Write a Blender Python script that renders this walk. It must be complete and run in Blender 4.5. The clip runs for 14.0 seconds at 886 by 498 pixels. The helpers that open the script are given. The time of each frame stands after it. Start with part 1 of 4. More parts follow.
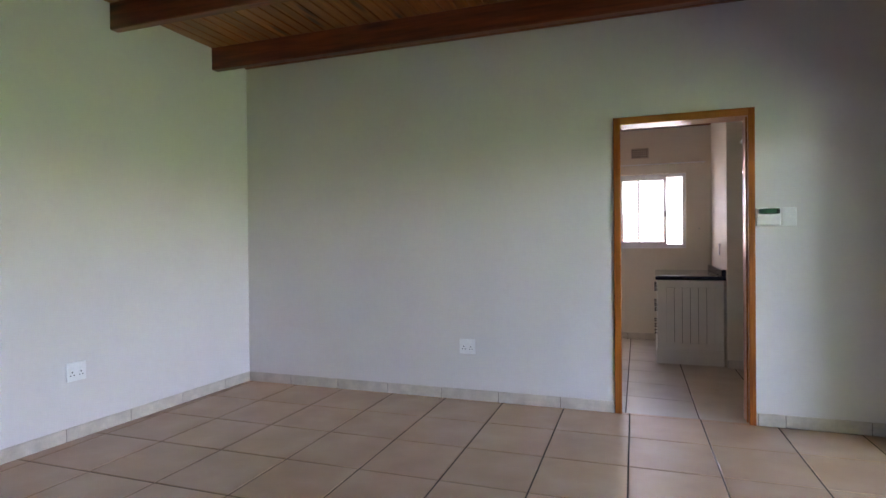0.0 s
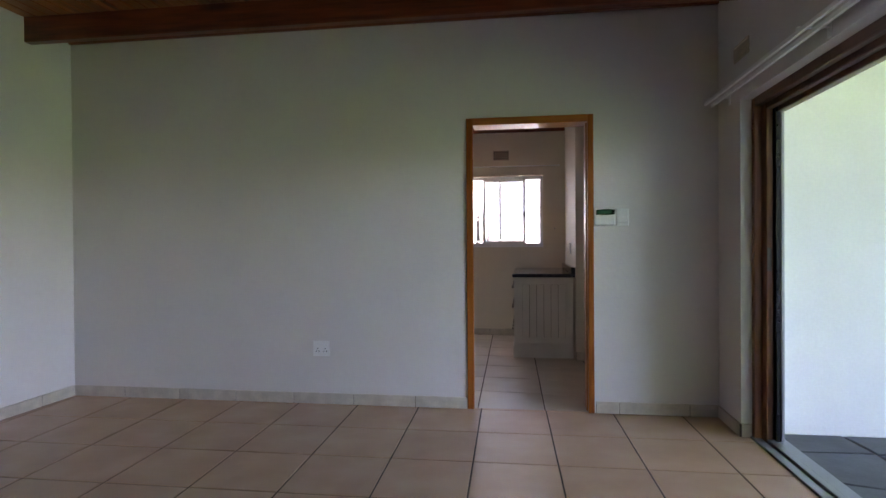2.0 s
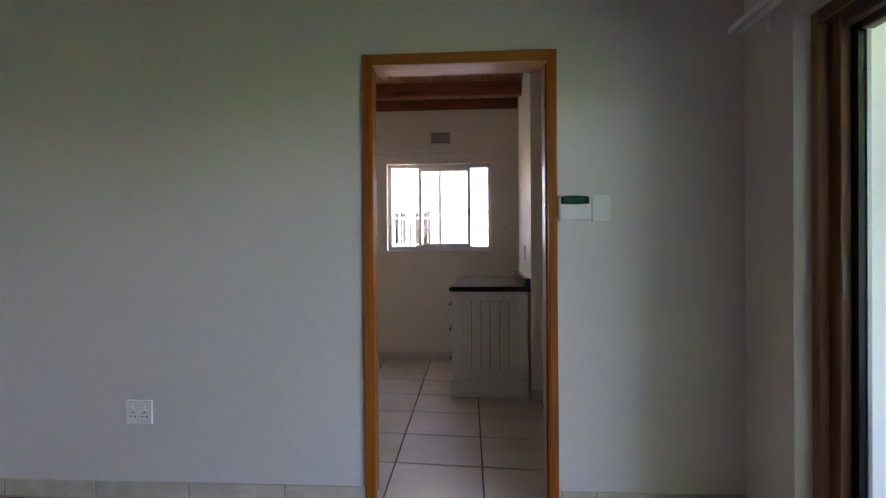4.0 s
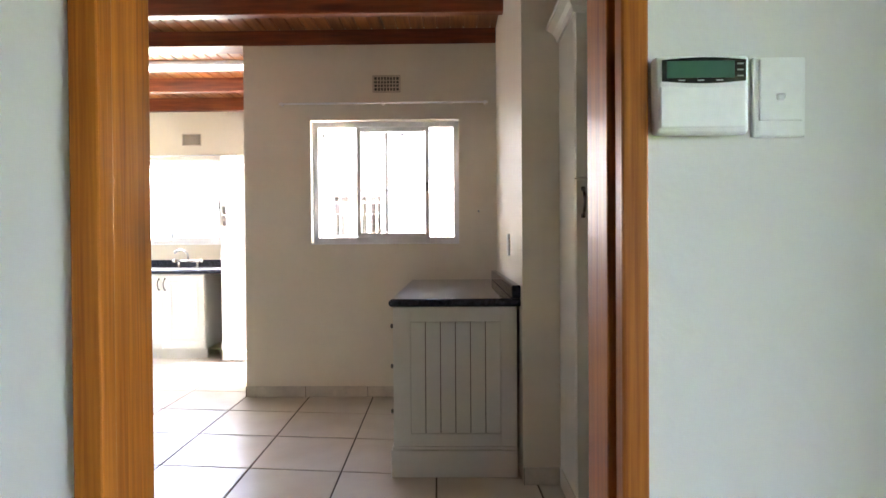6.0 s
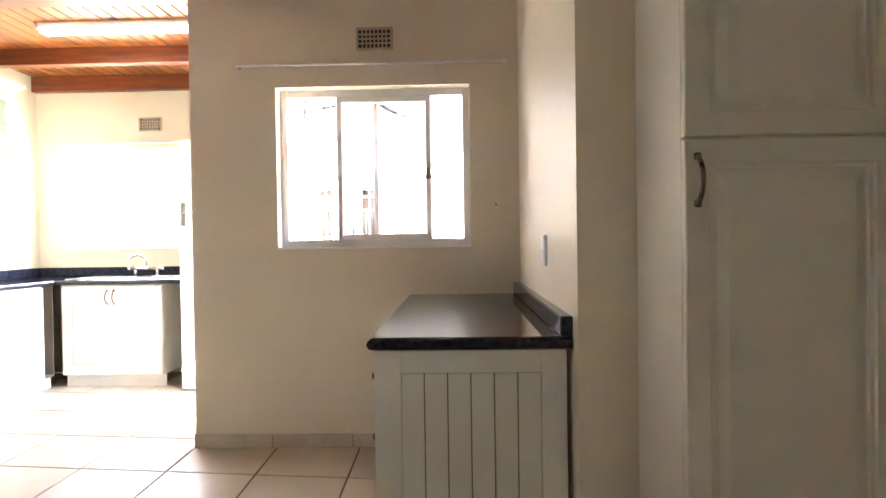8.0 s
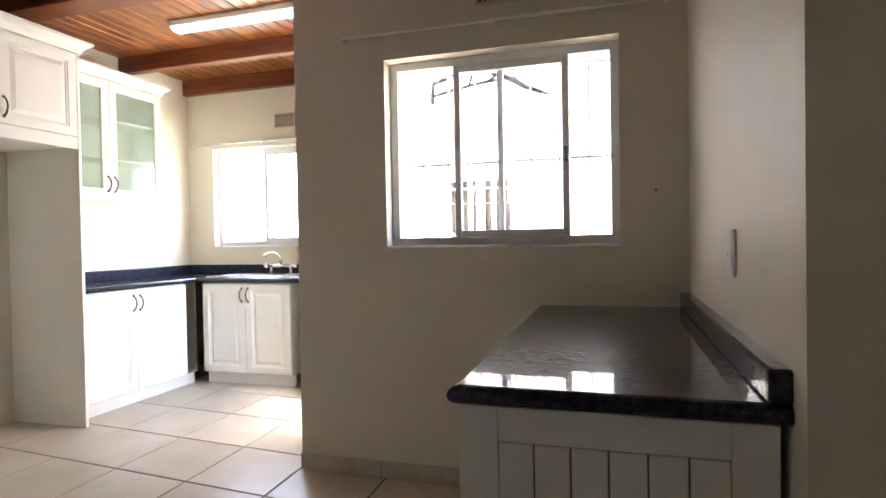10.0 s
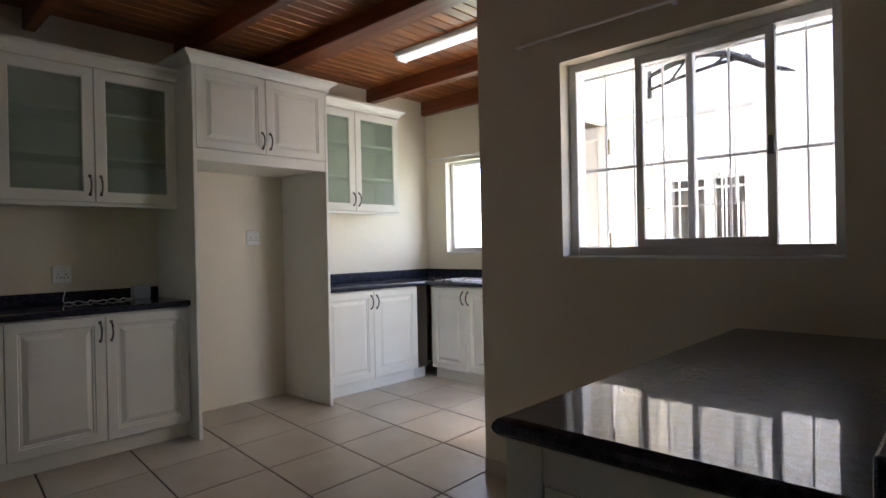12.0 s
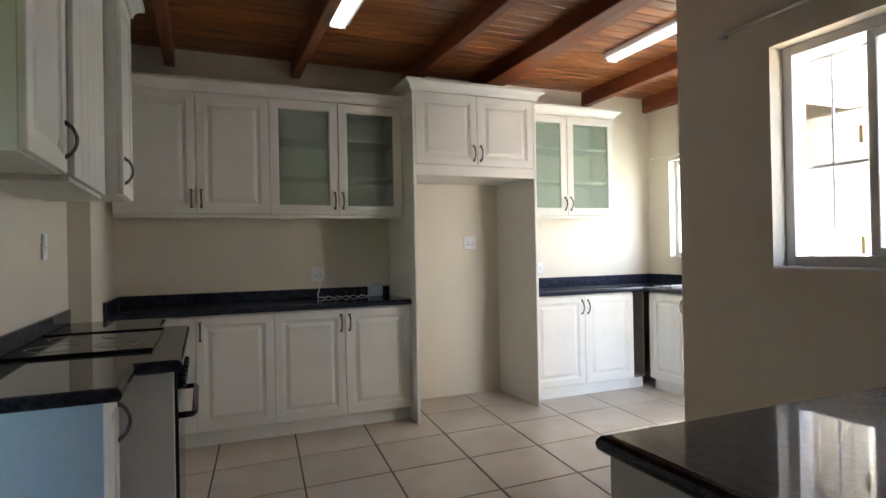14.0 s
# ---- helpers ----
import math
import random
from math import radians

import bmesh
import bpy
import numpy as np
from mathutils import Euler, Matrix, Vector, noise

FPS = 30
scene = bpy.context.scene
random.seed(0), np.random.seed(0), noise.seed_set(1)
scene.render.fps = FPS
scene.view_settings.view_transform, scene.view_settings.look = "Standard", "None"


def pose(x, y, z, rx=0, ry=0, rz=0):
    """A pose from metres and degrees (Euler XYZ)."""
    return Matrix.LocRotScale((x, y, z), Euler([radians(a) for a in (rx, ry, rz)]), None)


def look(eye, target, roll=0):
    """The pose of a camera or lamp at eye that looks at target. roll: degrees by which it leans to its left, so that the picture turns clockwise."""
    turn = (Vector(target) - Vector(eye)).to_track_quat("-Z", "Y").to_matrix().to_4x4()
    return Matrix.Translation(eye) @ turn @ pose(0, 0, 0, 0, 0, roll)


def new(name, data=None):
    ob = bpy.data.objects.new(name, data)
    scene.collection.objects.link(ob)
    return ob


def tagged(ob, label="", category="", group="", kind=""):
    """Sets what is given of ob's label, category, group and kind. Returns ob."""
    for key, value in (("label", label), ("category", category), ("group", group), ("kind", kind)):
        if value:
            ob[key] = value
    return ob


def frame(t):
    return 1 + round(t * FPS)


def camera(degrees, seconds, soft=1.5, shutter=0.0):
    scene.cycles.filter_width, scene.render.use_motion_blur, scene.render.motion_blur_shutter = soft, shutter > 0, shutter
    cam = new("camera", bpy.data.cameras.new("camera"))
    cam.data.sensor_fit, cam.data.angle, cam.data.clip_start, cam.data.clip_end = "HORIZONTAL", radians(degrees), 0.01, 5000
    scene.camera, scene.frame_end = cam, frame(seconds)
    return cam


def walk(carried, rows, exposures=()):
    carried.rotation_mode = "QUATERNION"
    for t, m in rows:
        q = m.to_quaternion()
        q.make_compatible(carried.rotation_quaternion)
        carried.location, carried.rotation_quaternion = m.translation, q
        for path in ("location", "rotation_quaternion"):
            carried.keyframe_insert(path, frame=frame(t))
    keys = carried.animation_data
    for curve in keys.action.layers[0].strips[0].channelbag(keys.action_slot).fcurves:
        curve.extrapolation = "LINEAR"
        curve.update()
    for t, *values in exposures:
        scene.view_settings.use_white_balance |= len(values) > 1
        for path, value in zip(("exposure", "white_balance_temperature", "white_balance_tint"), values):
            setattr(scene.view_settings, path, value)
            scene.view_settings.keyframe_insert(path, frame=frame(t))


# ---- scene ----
cam = camera(75.5, 14.0)
PATH = [
    (0, (0.263, -0.242, 1.203), (-0.427, 1.635, 1.191), -0.5),
    (0.5, (0.305, -0.243, 1.201), (-0.28, 1.669, 1.187), -0.4),
    (1, (0.341, -0.254, 1.198), (-0.143, 1.686, 1.185), -0.4),
    (1.5, (0.387, -0.253, 1.197), (0.007, 1.71, 1.183), -0.3),
    (2, (0.421, -0.117, 1.195), (0.135, 1.862, 1.177), -0.4),
    (2.5, (0.472, 0.181, 1.222), (0.246, 2.168, 1.204), -0.4),
    (3, (0.509, 0.542, 1.218), (0.335, 2.535, 1.202), -0.4),
    (3.2, (0.536, 0.694, 1.221), (0.365, 2.687, 1.21), -0.4),
    (5.3, (0.567, 2.529, 1.151), (0.511, 4.528, 1.133), -0.4),
    (5.5, (0.572, 2.703, 1.146), (0.525, 4.702, 1.124), -0.4),
    (6, (0.593, 3.112, 1.153), (0.56, 5.112, 1.131), -0.4),
    (6.5, (0.566, 3.462, 1.166), (0.548, 5.461, 1.14), -0.5),
    (7, (0.562, 3.707, 1.17), (0.547, 5.706, 1.141), -0.5),
    (7.2, (0.571, 3.8, 1.172), (0.551, 5.799, 1.144), -0.6),
    (9.5, (0.562, 4.602, 1.19), (0.205, 6.57, 1.152), -0.8),
    (10, (0.624, 4.752, 1.186), (0.044, 6.666, 1.153), -1.0),
    (10.5, (0.694, 4.803, 1.176), (-0.083, 6.645, 1.15), -1.0),
    (11, (0.783, 4.842, 1.19), (-0.182, 6.593, 1.171), -1.1),
    (11.5, (0.879, 4.903, 1.207), (-0.272, 6.538, 1.193), -1.2),
    (12, (0.986, 5.021, 1.214), (-0.387, 6.476, 1.206), -1.2),
    (12.5, (1.073, 5.06, 1.221), (-0.477, 6.325, 1.22), -1.2),
    (13, (1.153, 5.082, 1.226), (-0.517, 6.183, 1.231), -1.1),
    (13.5, (1.191, 5.129, 1.232), (-0.569, 6.079, 1.239), -1.1),
    (14, (1.212, 5.189, 1.243), (-0.633, 5.961, 1.253), -1.1),
]
EXPOSURES = [(0.0, 5.55, 6150, 31), (1.5, 5.15, 6150, 31), (3.0, 4.75, 6100, 31), (5.5, 5.6, 6100, 23), (6.5, 6.3, 6800, 20), (7.2, 6.45, 7000, 21), (9.5, 5.5, 6600, 21), (10.5, 4.65, 6450, 20), (11.0, 4.2, 6400, 20), (12.5, 3.45, 6350, 20), (13.3, 4.0, 6400, 18), (14.0, 4.45, 6450, 17)]
walk(cam, [(t, look(eye, target, roll)) for t, eye, target, roll in PATH], EXPOSURES)

# ---- world, sun, exposure ----
SUN_EL, SUN_AZ = 78.0, 105.0          # degrees; azimuth from +y towards +x
world = bpy.data.worlds.new("world")
scene.world = world
world.use_nodes = True
wn = world.node_tree
sky = wn.nodes.new("ShaderNodeTexSky")
sky.sky_type = "NISHITA"
sky.sun_disc = False
sky.sun_elevation = radians(SUN_EL)
sky.sun_rotation = radians(SUN_AZ)
wn.links.new(sky.outputs[0], wn.nodes["Background"].inputs[0])
wn.nodes["Background"].inputs[1].default_value = 0.10
sun = new("sun", bpy.data.lights.new("sun", "SUN"))
sun.data.energy, sun.data.angle, sun.data.color = 2.8, radians(0.53), (1.0, 0.95, 0.87)

def sky_lamp(name, m, w, h, watts):
    """An area lamp in an opening, standing in for the daylight outside it."""
    d = bpy.data.lights.new(name, "AREA")
    d.shape, d.size, d.size_y, d.energy, d.color = "RECTANGLE", w, h, watts, (0.91, 0.96, 1.0)
    new(name, d).matrix_basis = m


# look(): the lamp shines along the way from eye to target
sky_lamp("daylight_sink_window", look((-2.49, 9.62, 1.62), (-2.49, 9.0, 1.62)), 1.12, 0.92, 1.35)
sky_lamp("daylight_back_door", look((-0.70, 8.30, 1.42), (-1.6, 8.30, 1.42)), 0.74, 1.2, 0.55)
_az, _el = radians(SUN_AZ), radians(SUN_EL)
sun.matrix_world = look((math.sin(_az) * math.cos(_el) * 30, math.cos(_az) * math.cos(_el) * 30, math.sin(_el) * 30), (0, 0, 0))


# ---- materials ----
def mat(name, base, rough=0.5, metal=0.0, var=0.06, var_scale=3.0, grain=0.03, grain_scale=60.0, bump=0.0, bump_scale=120.0,
        coat=0.0, rough_var=0.08, per_object=0.0, tint=None):
    """A painted or plain surface: broad mottling, fine grain, uneven gloss and fine relief."""
    m = bpy.data.materials.new(name)
    m.use_nodes = True
    nt = m.node_tree
    N, L = nt.nodes, nt.links
    b = N["Principled BSDF"]
    geo = N.new("ShaderNodeTexCoord")
    big, fine = N.new("ShaderNodeTexNoise"), N.new("ShaderNodeTexNoise")
    big.inputs["Scale"].default_value, big.inputs["Detail"].default_value = var_scale, 4
    fine.inputs["Scale"].default_value, fine.inputs["Detail"].default_value = grain_scale, 3
    where = geo.outputs["Object"]
    if per_object:
        oi, off, add = N.new("ShaderNodeObjectInfo"), N.new("ShaderNodeMath"), N.new("ShaderNodeVectorMath")
        off.operation, off.inputs[1].default_value, add.operation = "MULTIPLY", 71.0, "ADD"
        L.new(oi.outputs["Random"], off.inputs[0])
        L.new(where, add.inputs[0])
        L.new(off.outputs[0], add.inputs[1])
        where = add.outputs[0]
    L.new(where, big.inputs["Vector"])
    L.new(where, fine.inputs["Vector"])
    dark = tint or tuple(c * (1 - 2.2 * var) for c in base)
    lite = tuple(min(1, c * (1 + 1.2 * var)) for c in base)
    mix = N.new("ShaderNodeMix")
    mix.data_type = "RGBA"
    mix.inputs["A"].default_value, mix.inputs["B"].default_value = (*dark, 1), (*lite, 1)
    ramp = N.new("ShaderNodeMapRange")
    ramp.inputs["From Min"].default_value, ramp.inputs["From Max"].default_value = 0.3, 0.7
    L.new(big.outputs["Fac"], ramp.inputs["Value"])
    L.new(ramp.outputs["Result"], mix.inputs["Factor"])
    hsv = N.new("ShaderNodeHueSaturation")
    val = N.new("ShaderNodeMapRange")
    val.inputs["From Min"].default_value, val.inputs["From Max"].default_value = 0.25, 0.75
    val.inputs["To Min"].default_value, val.inputs["To Max"].default_value = 1 - grain, 1 + grain
    L.new(fine.outputs["Fac"], val.inputs["Value"])
    out = val.outputs["Result"]
    if per_object:
        info, rnd, mul = N.new("ShaderNodeObjectInfo"), N.new("ShaderNodeMapRange"), N.new("ShaderNodeMath")
        rnd.inputs["To Min"].default_value, rnd.inputs["To Max"].default_value = 1 - per_object, 1 + per_object
        mul.operation = "MULTIPLY"
        L.new(info.outputs["Random"], rnd.inputs["Value"])
        L.new(rnd.outputs["Result"], mul.inputs[0])
        L.new(out, mul.inputs[1])
        out = mul.outputs[0]
    L.new(out, hsv.inputs["Value"])
    L.new(mix.outputs["Result"], hsv.inputs["Color"])
    L.new(hsv.outputs["Color"], b.inputs["Base Color"])
    rr = N.new("ShaderNodeMapRange")
    rr.inputs["To Min"].default_value, rr.inputs["To Max"].default_value = max(0.02, rough - rough_var), min(1, rough + rough_var)
    L.new(big.outputs["Fac"], rr.inputs["Value"])
    L.new(rr.outputs["Result"], b.inputs["Roughness"])
    b.inputs["Metallic"].default_value = metal
    b.inputs["Coat Weight"].default_value = coat
    b.inputs["Coat Roughness"].default_value = 0.12
    if bump:
        bn, bt = N.new("ShaderNodeBump"), N.new("ShaderNodeTexNoise")
        bt.inputs["Scale"].default_value, bt.inputs["Detail"].default_value = bump_scale, 3
        L.new(where, bt.inputs["Vector"])
        bn.inputs["Strength"].default_value, bn.inputs["Distance"].default_value = bump, 0.004
        L.new(bt.outputs["Fac"], bn.inputs["Height"])
        L.new(bn.outputs["Normal"], b.inputs["Normal"])
    return m


def wood(name, lite, dark, rough, axis="x", coat=0.0, island=0.0, knots=0.0, ring=9.0):
    """Timber with the grain along one axis, optional knots, and a tone that varies from board to board."""
    m = bpy.data.materials.new(name)
    m.use_nodes = True
    nt = m.node_tree
    N, L = nt.nodes, nt.links
    b = N["Principled BSDF"]
    co, mp = N.new("ShaderNodeTexCoord"), N.new("ShaderNodeMapping")
    stretch = {"x": (0.6, ring, ring), "y": (ring, 0.6, ring), "z": (ring, ring, 0.6)}[axis]
    mp.inputs["Scale"].default_value = stretch
    L.new(co.outputs["Object"], mp.inputs["Vector"])
    shift = N.new("ShaderNodeVectorMath")
    shift.operation = "ADD"
    geo = N.new("ShaderNodeNewGeometry")
    com = N.new("ShaderNodeCombineXYZ")
    k = N.new("ShaderNodeMath")
    k.operation, k.inputs[1].default_value = "MULTIPLY", 37.0
    L.new(geo.outputs["Random Per Island"], k.inputs[0])
    for i in range(3):
        L.new(k.outputs[0], com.inputs[i])
    L.new(mp.outputs[0], shift.inputs[0])
    L.new(com.outputs[0], shift.inputs[1])
    n1, n2 = N.new("ShaderNodeTexNoise"), N.new("ShaderNodeTexNoise")
    n1.inputs["Scale"].default_value, n1.inputs["Detail"].default_value, n1.inputs["Distortion"].default_value = 1.6, 5, 0.8
    n2.inputs["Scale"].default_value, n2.inputs["Detail"].default_value = 7.0, 4
    L.new(shift.outputs[0], n1.inputs["Vector"])
    L.new(shift.outputs[0], n2.inputs["Vector"])
    mixf = N.new("ShaderNodeMath")
    mixf.operation = "MULTIPLY_ADD"
    mixf.inputs[1].default_value, mixf.inputs[2].default_value = 0.45, 0.0
    L.new(n2.outputs["Fac"], mixf.inputs[0])
    add = N.new("ShaderNodeMath")
    add.operation = "MULTIPLY_ADD"
    add.inputs[1].default_value = 0.6
    L.new(n1.outputs["Fac"], add.inputs[0])
    L.new(mixf.outputs[0], add.inputs[2])
    ramp = N.new("ShaderNodeValToRGB")
    ramp.color_ramp.elements[0].position, ramp.color_ramp.elements[1].position = 0.36, 0.68
    ramp.color_ramp.elements[0].color, ramp.color_ramp.elements[1].color = (*dark, 1), (*lite, 1)
    L.new(add.outputs[0], ramp.inputs[0])
    colour = ramp.outputs[0]
    if knots:
        vor = N.new("ShaderNodeTexVoronoi")
        mp2 = N.new("ShaderNodeMapping")
        mp2.inputs["Scale"].default_value = {"x": (1.3, 7, 7), "y": (7, 1.3, 7), "z": (7, 7, 1.3)}[axis]
        sh2 = N.new("ShaderNodeVectorMath")
        sh2.operation = "ADD"
        L.new(co.outputs["Object"], mp2.inputs["Vector"])
        L.new(mp2.outputs[0], sh2.inputs[0])
        L.new(com.outputs[0], sh2.inputs[1])
        vor.inputs["Scale"].default_value = 1.0
        L.new(sh2.outputs[0], vor.inputs["Vector"])
        kr = N.new("ShaderNodeMapRange")
        kr.inputs["From Min"].default_value, kr.inputs["From Max"].default_value = 0.08, 0.23
        kr.inputs["To Min"].default_value, kr.inputs["To Max"].default_value = knots, 0.0
        L.new(vor.outputs["Distance"], kr.inputs["Value"])
        km = N.new("ShaderNodeMix")
        km.data_type = "RGBA"
        km.inputs["B"].default_value = (*[c * 0.25 for c in dark], 1)
        L.new(kr.outputs["Result"], km.inputs["Factor"])
        L.new(colour, km.inputs["A"])
        colour = km.outputs["Result"]
    if island:
        hsv, rng = N.new("ShaderNodeHueSaturation"), N.new("ShaderNodeMapRange")
        rng.inputs["To Min"].default_value, rng.inputs["To Max"].default_value = 1 - island, 1 + island
        L.new(geo.outputs["Random Per Island"], rng.inputs["Value"])
        L.new(rng.outputs["Result"], hsv.inputs["Value"])
        L.new(colour, hsv.inputs["Color"])
        colour = hsv.outputs["Color"]
    L.new(colour, b.inputs["Base Color"])
    b.inputs["Roughness"].default_value = rough
    b.inputs["Coat Weight"].default_value, b.inputs["Coat Roughness"].default_value = coat, 0.1
    bn = N.new("ShaderNodeBump")
    bn.inputs["Strength"].default_value, bn.inputs["Distance"].default_value = 0.18, 0.003
    L.new(n2.outputs["Fac"], bn.inputs["Height"])
    L.new(bn.outputs["Normal"], b.inputs["Normal"])
    return m


def glass(name, tint=(1, 1, 1), rough=0.0, ior=1.45):
    m = bpy.data.materials.new(name)
    m.use_nodes = True
    b = m.node_tree.nodes["Principled BSDF"]
    b.inputs["Base Color"].default_value = (*tint, 1)
    b.inputs["Transmission Weight"].default_value = 1.0
    b.inputs["Roughness"].default_value = rough
    b.inputs["IOR"].default_value = ior
    return m


def glow(name, colour, strength):
    m = bpy.data.materials.new(name)
    m.use_nodes = True
    b = m.node_tree.nodes["Principled BSDF"]
    b.inputs["Base Color"].default_value = (0.8, 0.8, 0.8, 1)
    b.inputs["Emission Color"].default_value = (*colour, 1)
    b.inputs["Emission Strength"].default_value = strength
    return m


PAINT = mat("wall_paint", (0.74, 0.712, 0.69), 0.55, var=0.02, var_scale=1.3, grain=0.012, grain_scale=25, bump=0.25, bump_scale=40)
CREAM = mat("cream_wall_paint", (0.76, 0.695, 0.565), 0.5, var=0.02, var_scale=1.3, grain=0.012, grain_scale=25, bump=0.25, bump_scale=40)
OUTWALL = mat("outside_wall_paint", (0.76, 0.755, 0.72), 0.75, var=0.05, var_scale=0.8, bump=0.12, bump_scale=60)


def ceramic(name, c0, c1, c2, rough):
    """Glazed ceramic: cloudy beige glaze that differs from tile to tile."""
    m = bpy.data.materials.new(name)
    m.use_nodes = True
    N, L = m.node_tree.nodes, m.node_tree.links
    b = N["Principled BSDF"]
    co, info, add, mul = N.new("ShaderNodeTexCoord"), N.new("ShaderNodeObjectInfo"), N.new("ShaderNodeVectorMath"), N.new("ShaderNodeVectorMath")
    mul.operation, mul.inputs[1].default_value, add.operation = "SCALE", (1, 1, 1), "ADD"
    L.new(co.outputs["Object"], add.inputs[0])
    L.new(info.outputs["Location"], add.inputs[1])
    n = N.new("ShaderNodeTexNoise")
    n.inputs["Scale"].default_value, n.inputs["Detail"].default_value, n.inputs["Roughness"].default_value = 3.5, 3, 0.45
    L.new(add.outputs[0], n.inputs["Vector"])
    r = N.new("ShaderNodeValToRGB")
    r.color_ramp.elements[0].position, r.color_ramp.elements[1].position = 0.25, 0.75
    r.color_ramp.elements[0].color, r.color_ramp.elements[1].color = (*c0, 1), (*c2, 1)
    r.color_ramp.elements.new(0.5).color = (*c1, 1)
    L.new(n.outputs["Fac"], r.inputs[0])
    hsv, rng = N.new("ShaderNodeHueSaturation"), N.new("ShaderNodeMapRange")
    rng.inputs["To Min"].default_value, rng.inputs["To Max"].default_value = 0.95, 1.05
    L.new(info.outputs["Random"], rng.inputs["Value"])
    L.new(rng.outputs["Result"], hsv.inputs["Value"])
    L.new(r.outputs[0], hsv.inputs["Color"])
    L.new(hsv.outputs["Color"], b.inputs["Base Color"])
    b.inputs["Roughness"].default_value = rough
    return m


TILE_LIVING = ceramic("living_floor_tile", (0.47, 0.285, 0.165), (0.53, 0.335, 0.205), (0.58, 0.40, 0.27), 0.38)
TILE = ceramic("floor_tile", (0.465, 0.390, 0.295), (0.53, 0.455, 0.355), (0.585, 0.515, 0.415), 0.36)
GROUT = mat("grout", (0.085, 0.06, 0.045), 0.9, var=0.12, var_scale=6, bump=0.3)
SKIRT = mat("skirting_tile", (0.60, 0.54, 0.45), 0.35, var=0.08, var_scale=9, grain=0.05, per_object=0.05, bump=0.05)
FRAMEWOOD = wood("varnished_door_frame", (0.45, 0.150, 0.020), (0.23, 0.058, 0.008), 0.40, "z", coat=0.06, ring=26, knots=0.6)
FRAMEWOOD.node_tree.nodes["Principled BSDF"].inputs["Specular IOR Level"].default_value = 0.3
FRAMEWOOD_X = wood("varnished_door_head", (0.48, 0.18, 0.034), (0.35, 0.115, 0.022), 0.36, "x", coat=0.22, ring=14)
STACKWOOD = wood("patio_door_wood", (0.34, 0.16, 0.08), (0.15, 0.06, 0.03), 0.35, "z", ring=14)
# Head: the jamb wood's colours at about half brightness, grain along y.
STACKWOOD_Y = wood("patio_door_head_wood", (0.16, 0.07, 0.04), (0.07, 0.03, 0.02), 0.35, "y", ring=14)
BEAM = wood("beam_timber", (0.265, 0.070, 0.022), (0.105, 0.024, 0.009), 0.42, "x", island=0.1, knots=0.7, coat=0.15)
BOARD = wood("ceiling_board", (0.40, 0.140, 0.032), (0.18, 0.048, 0.010), 0.4, "y", island=0.24, knots=0.95, coat=0.15)
GRANITE = mat("black_granite", (0.026, 0.031, 0.050), 0.34, var=0.3, var_scale=40, grain=0.95, grain_scale=330, rough_var=0.05)
GRANITE.node_tree.nodes["Principled BSDF"].inputs["Coat Weight"].default_value = 1.0     # polish over a hazy body
GRANITE.node_tree.nodes["Principled BSDF"].inputs["Coat Roughness"].default_value = 0.03
GRANITE.node_tree.nodes["Principled BSDF"].inputs["Specular IOR Level"].default_value = 0.05
GRANITE.node_tree.nodes["Principled BSDF"].inputs["Coat IOR"].default_value = 1.36
WHITE = mat("cabinet_paint", (0.78, 0.765, 0.70), 0.36, var=0.025, var_scale=3, grain=0.015, bump=0.04, bump_scale=90)
INSIDE = mat("cabinet_inside", (0.70, 0.69, 0.65), 0.5, var=0.03)
# Dark tone carries the shade of the open corner and the board gaps.
DARKIN = mat("shade_toned_board", (0.20, 0.16, 0.12), 0.7, var=0.1)
PEWTER = mat("dark_pewter", (0.16, 0.15, 0.14), 0.28, metal=1.0, var=0.15, var_scale=30)
CHROME = mat("chrome", (0.72, 0.72, 0.72), 0.12, metal=1.0, var=0.03)
BRASS = mat("brass", (0.42, 0.32, 0.16), 0.38, metal=1.0, var=0.1)
STEEL = mat("stainless_steel", (0.55, 0.55, 0.55), 0.28, metal=1.0, var=0.05)
ALU = mat("white_aluminium", (0.88, 0.88, 0.89), 0.35, var=0.02)
GREYALU = mat("grey_aluminium", (0.30, 0.31, 0.32), 0.4, metal=0.6, var=0.05)
PLASTIC = mat("white_plastic", (0.86, 0.86, 0.85), 0.35, var=0.015)
SLOT = mat("dark_slot", (0.02, 0.02, 0.02), 0.6)
LCD = mat("green_display", (0.025, 0.10, 0.058), 0.3, var=0.05)
BLACK = mat("black_enamel", (0.014, 0.014, 0.015), 0.15, var=0.1)
BLACKGLASS = mat("black_oven_glass", (0.008, 0.008, 0.009), 0.05, var=0.1)
PANE = glass("window_glass")
FROST = glass("frosted_cabinet_glass", (0.70, 0.80, 0.68), 0.16)
FROST.node_tree.nodes["Principled BSDF"].inputs["Transmission Weight"].default_value = 0.84
CANOPY = glass("canopy_sheet", (0.85, 0.9, 0.95), 0.15)
TUBE = glow("lamp_diffuser", (1.0, 0.98, 0.95), 0.085)
SLATE = mat("slate_paving", (0.07, 0.075, 0.085), 0.55, var=0.25, var_scale=2.5, grain=0.15, bump=0.5, bump_scale=12, per_object=0.2)
BLUEGREY = mat("blue_grey_plastic", (0.55, 0.60, 0.66), 0.4)
# Blue sky light on the white end panel is put into its base colour.
BLUELIT_PANEL = mat("end_panel_tinted_by_sky", (0.52, 0.73, 0.97), 0.45, var=0.03)
DULL = mat("worn_lock_metal", (0.16, 0.14, 0.12), 0.5, metal=0.6, var=0.2)
